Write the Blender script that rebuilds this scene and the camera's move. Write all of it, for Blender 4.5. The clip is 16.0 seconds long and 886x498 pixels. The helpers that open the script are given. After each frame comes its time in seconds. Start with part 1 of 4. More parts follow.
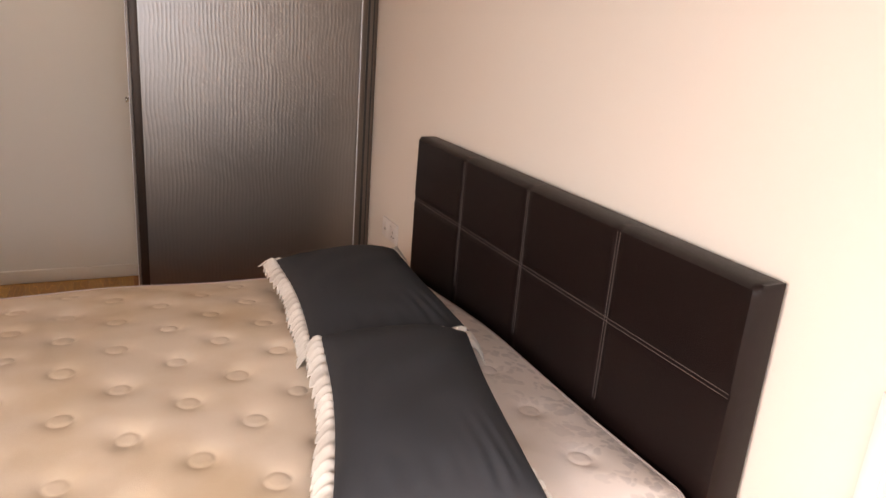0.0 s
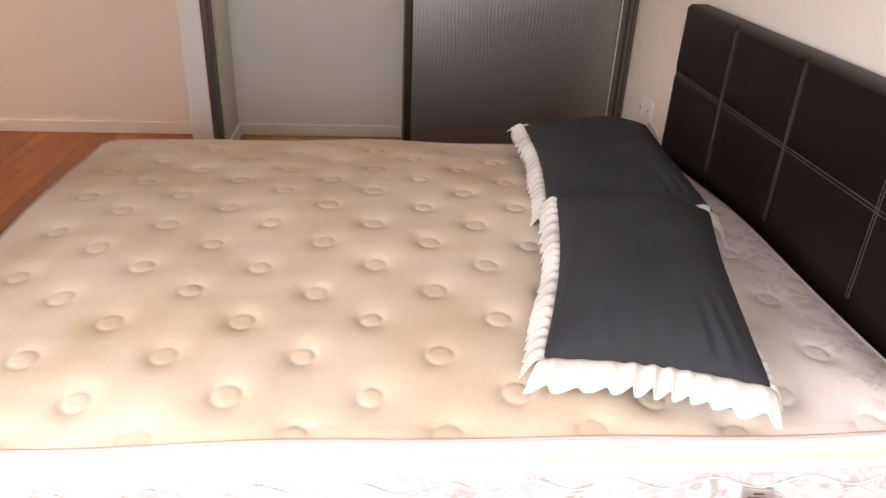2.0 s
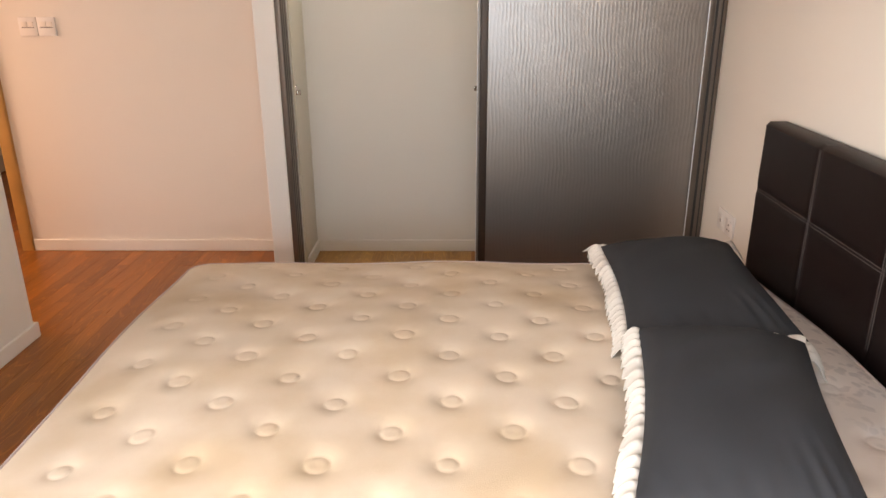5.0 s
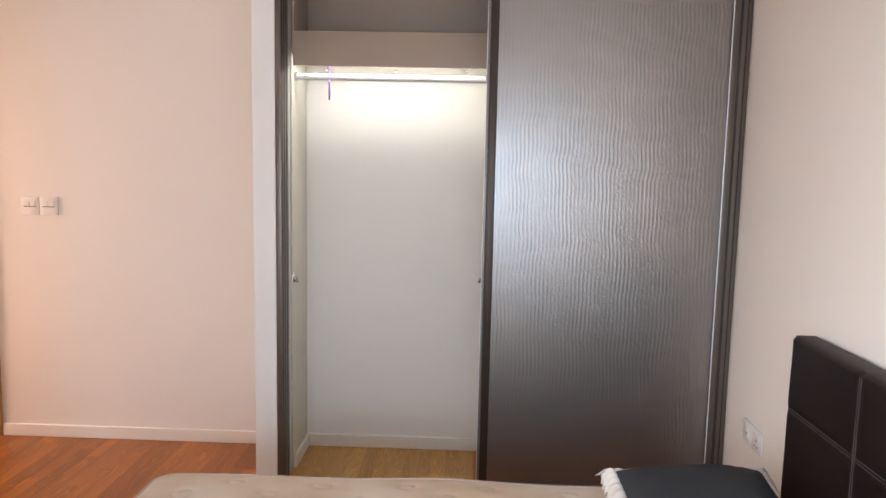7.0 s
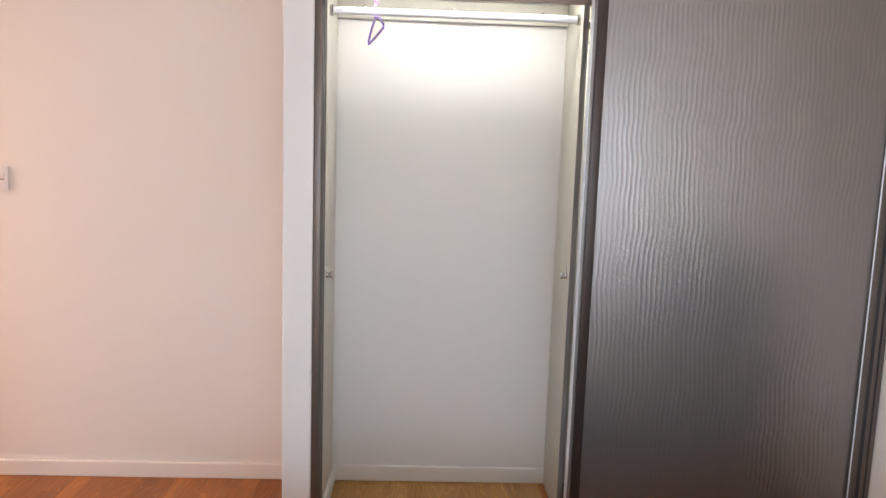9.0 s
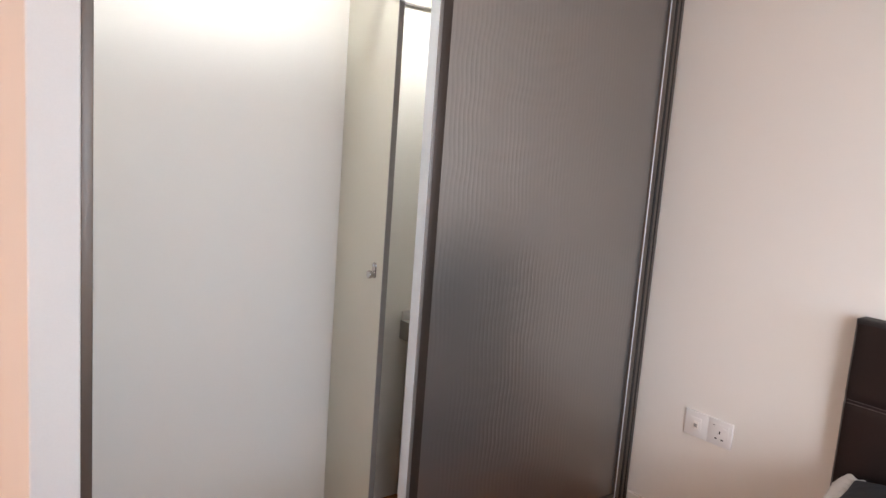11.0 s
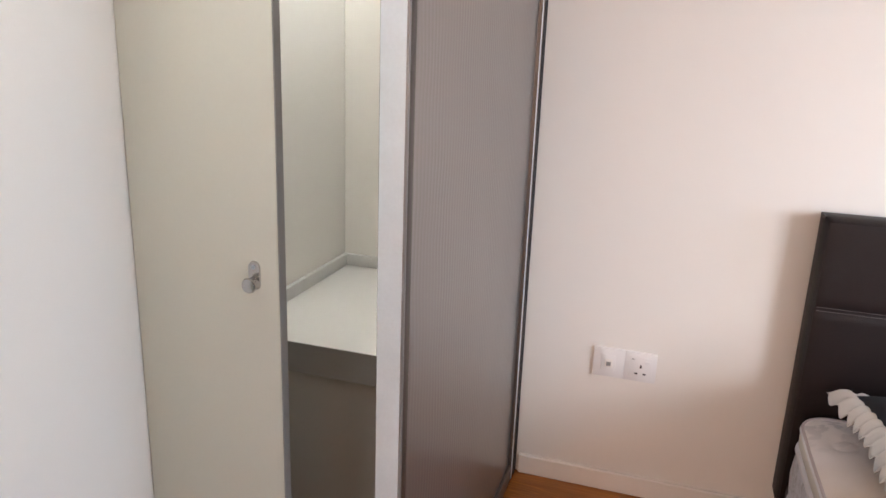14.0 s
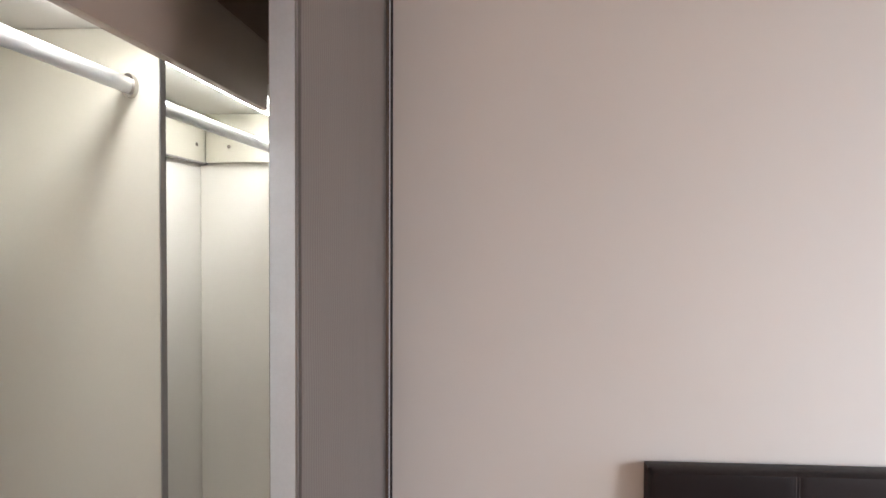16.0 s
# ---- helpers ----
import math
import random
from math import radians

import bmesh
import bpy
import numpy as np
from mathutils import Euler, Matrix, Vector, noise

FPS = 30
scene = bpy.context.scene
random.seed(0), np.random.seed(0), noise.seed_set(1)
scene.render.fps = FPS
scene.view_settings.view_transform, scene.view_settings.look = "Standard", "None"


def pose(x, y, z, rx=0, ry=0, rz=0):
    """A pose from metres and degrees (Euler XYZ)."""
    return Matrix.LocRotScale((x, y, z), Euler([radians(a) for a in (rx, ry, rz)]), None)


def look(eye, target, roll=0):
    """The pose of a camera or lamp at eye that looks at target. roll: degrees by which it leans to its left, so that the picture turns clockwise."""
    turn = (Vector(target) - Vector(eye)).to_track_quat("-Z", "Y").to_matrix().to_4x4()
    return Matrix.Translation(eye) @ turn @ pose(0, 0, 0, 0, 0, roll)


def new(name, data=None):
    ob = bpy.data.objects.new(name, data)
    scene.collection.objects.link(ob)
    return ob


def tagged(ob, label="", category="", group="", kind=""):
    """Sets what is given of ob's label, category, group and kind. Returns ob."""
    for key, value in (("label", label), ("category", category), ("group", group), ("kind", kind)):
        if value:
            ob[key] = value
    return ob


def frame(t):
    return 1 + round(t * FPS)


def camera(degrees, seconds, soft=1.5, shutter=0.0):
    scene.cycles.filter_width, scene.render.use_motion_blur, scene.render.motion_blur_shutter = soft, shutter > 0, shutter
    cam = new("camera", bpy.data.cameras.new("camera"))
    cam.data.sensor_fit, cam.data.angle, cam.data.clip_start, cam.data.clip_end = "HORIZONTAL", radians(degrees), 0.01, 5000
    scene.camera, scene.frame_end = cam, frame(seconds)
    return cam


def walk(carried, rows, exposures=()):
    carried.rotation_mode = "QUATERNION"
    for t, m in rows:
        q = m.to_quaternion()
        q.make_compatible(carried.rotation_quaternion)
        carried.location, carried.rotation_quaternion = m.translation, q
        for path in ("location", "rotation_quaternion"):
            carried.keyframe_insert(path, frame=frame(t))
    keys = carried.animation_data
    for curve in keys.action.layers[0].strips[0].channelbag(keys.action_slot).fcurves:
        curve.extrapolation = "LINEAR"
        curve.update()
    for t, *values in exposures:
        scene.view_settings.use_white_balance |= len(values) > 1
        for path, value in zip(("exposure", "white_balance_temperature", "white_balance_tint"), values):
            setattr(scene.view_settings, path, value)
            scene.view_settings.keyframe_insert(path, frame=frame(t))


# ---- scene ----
cam = camera(63.2, 16.0)
PATH = [
    (0, (-1.113, -3.074, 1.282), (-0.273, -1.362, 0.679), 4.6),
    (0.5, (-1.09, -3.038, 1.279), (-0.643, -1.216, 0.587), 4.2),
    (1, (-1.066, -3.056, 1.261), (-0.811, -1.229, 0.488), 3.5),
    (1.5, (-1.08, -3.094, 1.237), (-0.89, -1.294, 0.387), 2.8),
    (2, (-1.087, -3.124, 1.227), (-0.92, -1.358, 0.304), 2.7),
    (2.5, (-1.089, -3.122, 1.21), (-0.978, -1.481, 0.073), 2.2),
    (3, (-1.088, -3.118, 1.176), (-1.025, -1.629, -0.157), 1.5),
    (3.5, (-1.092, -3.112, 1.182), (-1.043, -1.65, -0.182), 0.8),
    (4, (-1.084, -3.094, 1.204), (-1.067, -1.49, 0.011), -0.5),
    (4.5, (-1.09, -3.082, 1.253), (-1.099, -1.325, 0.296), -0.6),
    (5, (-1.093, -3.072, 1.29), (-1.13, -1.191, 0.612), -0.3),
    (5.2, (-1.093, -3.071, 1.305), (-1.139, -1.156, 0.729), -0.1),
    (7.3, (-1.067, -2.77, 1.373), (-1.127, -0.786, 1.138), 1.35),
    (7.5, (-1.072, -2.704, 1.353), (-1.126, -0.719, 1.106), 1.35),
    (8, (-1.114, -2.526, 1.292), (-1.195, -0.545, 1.033), 1.35),
    (8.2, (-1.182, -2.453, 1.275), (-1.263, -0.468, 1.029), 1.4),
    (10.3, (-1.977, -1.844, 1.277), (-1.208, -0.02, 0.993), 4.3),
    (10.5, (-2.023, -1.782, 1.225), (-1.121, -0.013, 0.985), 4.5),
    (11, (-2.12, -1.498, 1.261), (-0.898, 0.059, 0.97), 4.3),
    (11.5, (-2.111, -1.24, 1.28), (-0.711, 0.137, 0.9), 4.6),
    (12, (-2.057, -1.021, 1.233), (-0.554, 0.247, 0.867), 3.6),
    (12.5, (-1.999, -0.78, 1.224), (-0.384, 0.32, 0.799), 3.5),
    (13, (-1.965, -0.584, 1.228), (-0.263, 0.347, 0.743), 3.6),
    (13.5, (-1.907, -0.436, 1.205), (-0.135, 0.341, 0.7), 2.5),
    (14, (-1.923, -0.342, 1.229), (-0.085, 0.235, 0.692), 2.1),
    (14.5, (-1.984, -0.31, 1.276), (-0.097, 0.126, 0.779), 1.2),
    (15, (-2.008, -0.295, 1.343), (-0.066, 0.016, 0.981), 0.6),
    (15.5, (-2.025, -0.294, 1.457), (-0.048, -0.06, 1.265), 0.5),
    (16, (-2.028, -0.279, 1.516), (-0.033, -0.141, 1.465), 0.2),
]
walk(cam, [(t, look(eye, target, roll)) for t, eye, target, roll in PATH],
     [(0, -1.12, 8800, 28), (0.5, -0.8, 7200, 19), (1.0, -0.76, 6400, 14), (1.5, -0.92, 6900, 18), (2.0, -1.05, 7800, 23), (2.5, -1.25, 7800, 23), (3.5, -1.52, 7700, 21),
      (4.5, -1.05, 8300, 23), (5.2, -0.7, 7900, 17), (8, -0.6, 6450, 15), (10.5, -0.46, 6450, 15), (12.5, -0.26, 6650, 18), (14.5, -0.12, 6400, 15), (16, -0.85, 6500, 16)])

# ---- exposure and light ----
scene.view_settings.exposure = 0.0
world = bpy.data.worlds.new("world")
scene.world = world
world.use_nodes = True
wn = world.node_tree.nodes
sky = wn.new("ShaderNodeTexSky")
sky.sky_type = "NISHITA"
sky.sun_disc = False
sky.sun_elevation, sky.sun_rotation = radians(50), radians(150)
wn["Background"].inputs[1].default_value = 0.1
world.node_tree.links.new(sky.outputs[0], wn["Background"].inputs[0])

SOUTH = -4.7      # wall with the window, behind the walk
WEST = -2.76       # wall along the foot of the bed
BACK = 0.485       # wall behind the wardrobe
CEIL = 2.55
WINP = (-0.35, 0.35, 0.5, 1.9)    # passage window: y0, y1, z0, z1
WIN = (-2.2, -0.2, 0.2, 1.7)    # south window: x0, x1, z0, z1
WINW = (-4.55, -2.75, 0.5, 2.05)   # west window: y0, y1, z0, z1


def area(name, m, sx, sy, power, colour):
    d = bpy.data.lights.new(name, "AREA")
    d.shape, d.size, d.size_y, d.energy, d.color = "RECTANGLE", sx, sy, power, colour
    ob = new(name, d)
    ob.matrix_world = m
    return ob


# the sky's light through the windows, aimed down as it falls from the sky
for k, (low, high, tint) in enumerate(((16, 64, (0.95, 0.97, 1.0)), (46, 112, (0.82, 0.91, 1.0)))):
    tall_s, tall_w = (WIN[3] - WIN[2] - 0.1) / 2, (WINW[3] - WINW[2] - 0.1) / 2
    lamp = area("window_daylight", pose((WIN[0] + WIN[1]) / 2, SOUTH + 0.06, WIN[2] + 0.05 + tall_s * (k + 0.5), 72, 0, 0),
                WIN[1] - WIN[0] - 0.1, tall_s, low, (0.58, 0.78, 1.0))
    lamp.data.spread = radians(150)
    lamp = area("window_daylight", pose(WEST + 0.06, (WINW[0] + WINW[1]) / 2, WINW[2] + 0.05 + tall_w * (k + 0.5), 57, 0, -90),
                WINW[1] - WINW[0] - 0.1, tall_w, high, tint)
    lamp.data.spread = radians(130)
area("passage_daylight", pose(-4.5, (WINP[0] + WINP[1]) / 2, (WINP[2] + WINP[3]) / 2, 66, 0, -90),
     WINP[1] - WINP[0] - 0.1, WINP[3] - WINP[2] - 0.1, 40, (1.0, 0.68, 0.52))
sun = bpy.data.lights.new("sun", "SUN")
sun.energy, sun.angle, sun.color = 1.0, radians(12), (1.0, 0.96, 0.9)
sun_ob = new("sun", sun)
sun_ob.matrix_world = look((0, -8, 9), (-1, -3, 0))


# ---- materials ----
def mat(name, colour, rough=0.6, metal=0.0, var=0.08, scale=6.0, bump=0.0, bscale=200.0, fine=0.04, coat=0.0, spec=0.5):
    m = bpy.data.materials.new(name)
    m.use_nodes = True
    nt = m.node_tree
    b = nt.nodes["Principled BSDF"]
    tc = nt.nodes.new("ShaderNodeTexCoord")
    n1 = nt.nodes.new("ShaderNodeTexNoise")
    n1.inputs["Scale"].default_value, n1.inputs["Detail"].default_value = scale, 6
    n2 = nt.nodes.new("ShaderNodeTexNoise")
    n2.inputs["Scale"].default_value, n2.inputs["Detail"].default_value = bscale, 3
    nt.links.new(tc.outputs["Object"], n1.inputs["Vector"])
    nt.links.new(tc.outputs["Object"], n2.inputs["Vector"])
    add = nt.nodes.new("ShaderNodeMath")
    add.operation = "MULTIPLY_ADD"
    add.inputs[1].default_value = fine / max(var, 1e-4)
    nt.links.new(n2.outputs["Fac"], add.inputs[0])
    nt.links.new(n1.outputs["Fac"], add.inputs[2])
    ramp = nt.nodes.new("ShaderNodeMapRange")
    ramp.inputs[1].default_value, ramp.inputs[2].default_value = 0.3, 0.7 + fine / max(var, 1e-4)
    ramp.inputs[3].default_value, ramp.inputs[4].default_value = 1 - var, 1 + var
    nt.links.new(add.outputs[0], ramp.inputs[0])
    mul = nt.nodes.new("ShaderNodeVectorMath")
    mul.operation = "SCALE"
    mul.inputs[0].default_value = colour
    nt.links.new(ramp.outputs[0], mul.inputs["Scale"])
    nt.links.new(mul.outputs[0], b.inputs["Base Color"])
    b.inputs["Roughness"].default_value = rough
    b.inputs["Metallic"].default_value = metal
    b.inputs["Coat Weight"].default_value = coat
    b.inputs["Specular IOR Level"].default_value = spec
    if bump:
        bp = nt.nodes.new("ShaderNodeBump")
        bp.inputs["Strength"].default_value, bp.inputs["Distance"].default_value = bump, 0.002
        nt.links.new(n2.outputs["Fac"], bp.inputs["Height"])
        nt.links.new(bp.outputs[0], b.inputs["Normal"])
    return m


def node(m, kind, **inputs):
    n = m.node_tree.nodes.new(kind)
    for k, v in inputs.items():
        n.inputs[k].default_value = v
    return n


M_WALL = mat("wall_paint", (0.785, 0.755, 0.70), 0.75, var=0.02, scale=1.5, bump=0.12, bscale=350, fine=0.01, spec=0.3)
M_CEIL = mat("ceiling_paint", (0.8, 0.79, 0.77), 0.85, var=0.02, bump=0.1)
M_TRIM = mat("trim_paint", (0.8, 0.77, 0.72), 0.4, var=0.03, bump=0.03)
M_JAMB = mat("jamb_paint", (0.82, 0.81, 0.78), 0.5, var=0.03, bump=0.08)
M_ALU = mat("brushed_aluminium", (0.78, 0.83, 0.88), 0.4, 0.3, var=0.06, scale=30)
M_BADGE = mat("dull_silver_badge", (0.5, 0.52, 0.55), 0.3, 0.7, var=0.08, scale=60)
M_BRONZE = mat("bronze_profile", (0.155, 0.128, 0.108), 0.38, 0.6, var=0.06, scale=30)
M_LIP = mat("grey_bronze_lip", (0.24, 0.225, 0.215), 0.4, 0.5, var=0.05, scale=30)
M_GROOVE = mat("brown_profile_strip", (0.058, 0.043, 0.035), 0.38, 0.5, var=0.06, scale=30)
# near-black that stands for the shade inside profile grooves
M_GAPSHADE = mat("groove_shade", (0.03, 0.026, 0.024), 0.7)
M_CREAM = mat("cream_laminate", (0.66, 0.63, 0.54), 0.45, var=0.02, scale=3, bump=0.03)
M_EDGE = mat("grey_edging", (0.28, 0.265, 0.25), 0.5, var=0.05)
M_LEDGE = mat("grey_taupe_laminate", (0.45, 0.42, 0.38), 0.5, var=0.04, scale=5)
M_SHELF = mat("white_shelf_laminate", (0.74, 0.72, 0.68), 0.4, var=0.03)
M_UPSTAND = mat("pale_grey_laminate", (0.6, 0.585, 0.56), 0.45, var=0.03)
M_TAUPE = mat("taupe_laminate", (0.36, 0.28, 0.22), 0.5, var=0.04, scale=5)
M_TIMBER = mat("golden_timber", (0.48, 0.28, 0.09), 0.45, var=0.18, scale=9)
M_PLASTIC = mat("white_plastic", (0.8, 0.79, 0.77), 0.3, var=0.01)
M_SUBFLOOR = mat("brown_subfloor", (0.2, 0.075, 0.02), 0.6, var=0.15)
M_SLOT = mat("black_slot", (0.02, 0.02, 0.02), 0.6)
M_CHROME = mat("chrome", (0.5, 0.48, 0.46), 0.16, 1.0, var=0.02)
M_ROD = mat("satin_aluminium_rod", (0.74, 0.75, 0.75), 0.42, 0.75, var=0.02)
M_BLACKPL = mat("black_plastic", (0.02, 0.02, 0.02), 0.5)
M_LEATHER = mat("dark_brown_leatherette", (0.008, 0.0035, 0.0033), 0.42, var=0.2, scale=14, bump=0.35, bscale=420, fine=0.1, spec=0.3)
M_DIVAN = mat("dark_divan_cloth", (0.025, 0.0175, 0.0175), 0.6, var=0.12, scale=7, bump=0.3, bscale=500)
M_THREAD = mat("pale_thread", (0.13, 0.11, 0.105), 0.8)
M_SLATE = mat("slate_pillow_cotton", (0.030, 0.034, 0.041), 0.75, var=0.12, scale=8, bump=0.5, bscale=700, fine=0.08, spec=0.25)
M_RUFFLE = mat("white_ruffle_cotton", (0.67, 0.66, 0.63), 0.85, var=0.05, scale=15, bump=0.3, bscale=500, spec=0.2)
M_PIPING = mat("grey_piping", (0.5, 0.43, 0.42), 0.7)
M_TAPE = mat("white_binding_tape", (0.74, 0.73, 0.73), 0.8, var=0.03, bump=0.3, bscale=600, spec=0.2)
M_PURPLE = mat("purple_plastic", (0.33, 0.16, 0.62), 0.35)
M_GLASS = mat("window_glass", (1, 1, 1), 0.02, var=0.0)
M_GLASS.node_tree.nodes["Principled BSDF"].inputs["Transmission Weight"].default_value = 1.0

# LED tape
M_LED = bpy.data.materials.new("led_tape")
M_LED.use_nodes = True
_b = M_LED.node_tree.nodes["Principled BSDF"]
_b.inputs["Emission Color"].default_value = (0.95, 1.0, 0.96, 1)
_b.inputs["Emission Strength"].default_value = 48


def wood_material(name, dark, light):
    m = bpy.data.materials.new(name)
    m.use_nodes = True
    nt = m.node_tree
    lk = nt.links.new
    b = nt.nodes["Principled BSDF"]
    tc = node(m, "ShaderNodeTexCoord")
    info = node(m, "ShaderNodeObjectInfo")
    geo = node(m, "ShaderNodeNewGeometry")
    rnd = node(m, "ShaderNodeMath")
    rnd.operation = "ADD"
    lk(info.outputs["Random"], rnd.inputs[0])
    lk(geo.outputs["Random Per Island"], rnd.inputs[1])
    frac = node(m, "ShaderNodeMath")
    frac.operation = "FRACT"
    lk(rnd.outputs[0], frac.inputs[0])
    off = node(m, "ShaderNodeVectorMath")
    off.operation = "SCALE"
    off.inputs[0].default_value = (7.3, 11.1, 3.7)
    lk(rnd.outputs[0], off.inputs["Scale"])
    pos = node(m, "ShaderNodeVectorMath")
    pos.operation = "ADD"
    lk(geo.outputs["Position"], pos.inputs[0])
    lk(off.outputs[0], pos.inputs[1])
    mp = node(m, "ShaderNodeMapping")
    mp.inputs["Scale"].default_value = (11.0, 1.3, 1.0)
    lk(pos.outputs[0], mp.inputs[0])
    warp = node(m, "ShaderNodeTexNoise", Scale=1.0, Detail=2.0)
    lk(mp.outputs[0], warp.inputs["Vector"])
    px = node(m, "ShaderNodeSeparateXYZ")
    lk(pos.outputs[0], px.inputs[0])
    xs = node(m, "ShaderNodeMath")
    xs.operation = "MULTIPLY"
    xs.inputs[1].default_value = 75.0
    lk(px.outputs["X"], xs.inputs[0])
    wave = node(m, "ShaderNodeMath")
    wave.operation = "MULTIPLY_ADD"
    wave.inputs[1].default_value = 30.0
    lk(warp.outputs["Fac"], wave.inputs[0])
    lk(xs.outputs[0], wave.inputs[2])
    fr = node(m, "ShaderNodeMath")
    fr.operation = "PINGPONG"
    fr.inputs[1].default_value = 1.0
    lk(wave.outputs[0], fr.inputs[0])
    line = node(m, "ShaderNodeMapRange")
    line.inputs[1].default_value, line.inputs[2].default_value = 0.72, 1.0
    lk(fr.outputs[0], line.inputs[0])
    mp2 = node(m, "ShaderNodeMapping")
    mp2.inputs["Scale"].default_value = (220.0, 7.0, 1.0)
    lk(pos.outputs[0], mp2.inputs[0])
    grain = node(m, "ShaderNodeTexNoise", Scale=1.0, Detail=4.0)
    lk(mp2.outputs[0], grain.inputs["Vector"])
    ramp = node(m, "ShaderNodeValToRGB")
    e = ramp.color_ramp.elements
    e[0].position, e[0].color = 0.0, (*dark, 1)
    e[1].position, e[1].color = 1.0, (*light, 1)
    mix = node(m, "ShaderNodeMath")
    mix.operation = "MULTIPLY_ADD"
    mix.inputs[1].default_value = 0.36
    lk(line.outputs[0], mix.inputs[0])
    sub = node(m, "ShaderNodeMath")
    sub.operation = "MULTIPLY_ADD"
    sub.inputs[1].default_value = 0.34
    lk(frac.outputs[0], sub.inputs[0])
    g2 = node(m, "ShaderNodeMath")
    g2.operation = "MULTIPLY"
    g2.inputs[1].default_value = 0.45
    lk(grain.outputs["Fac"], g2.inputs[0])
    lk(g2.outputs[0], sub.inputs[2])
    lk(sub.outputs[0], mix.inputs[2])
    streak = node(m, "ShaderNodeMapRange")
    streak.inputs[1].default_value, streak.inputs[2].default_value = 0.3, 0.7
    streak.inputs[3].default_value, streak.inputs[4].default_value = -0.16, 0.16
    lk(warp.outputs["Fac"], streak.inputs[0])
    tone = node(m, "ShaderNodeMath")
    tone.operation = "ADD"
    lk(mix.outputs[0], tone.inputs[0])
    lk(streak.outputs[0], tone.inputs[1])
    lk(tone.outputs[0], ramp.inputs[0])
    lk(ramp.outputs[0], b.inputs["Base Color"])
    rr = node(m, "ShaderNodeMapRange")
    rr.inputs[3].default_value, rr.inputs[4].default_value = 0.22, 0.42
    lk(grain.outputs["Fac"], rr.inputs[0])
    lk(rr.outputs[0], b.inputs["Roughness"])
    bp = node(m, "ShaderNodeBump", Strength=0.12, Distance=0.001)
    lk(grain.outputs["Fac"], bp.inputs["Height"])
    lk(bp.outputs[0], b.inputs["Normal"])
    return m


M_WOOD = wood_material("teak_floor_strip", (0.165, 0.048, 0.007), (0.52, 0.19, 0.028))
# same teak with the wardrobe light's golden glow put into its colour
M_WOOD_LIT = wood_material("led_lit_golden_strip", (0.26, 0.11, 0.022), (0.66, 0.36, 0.095))


M_RIB = mat("ribbed_taupe_laminate", (0.285, 0.268, 0.256), 0.3, 0.8, var=0.04, scale=3, bump=0.04, bscale=500)


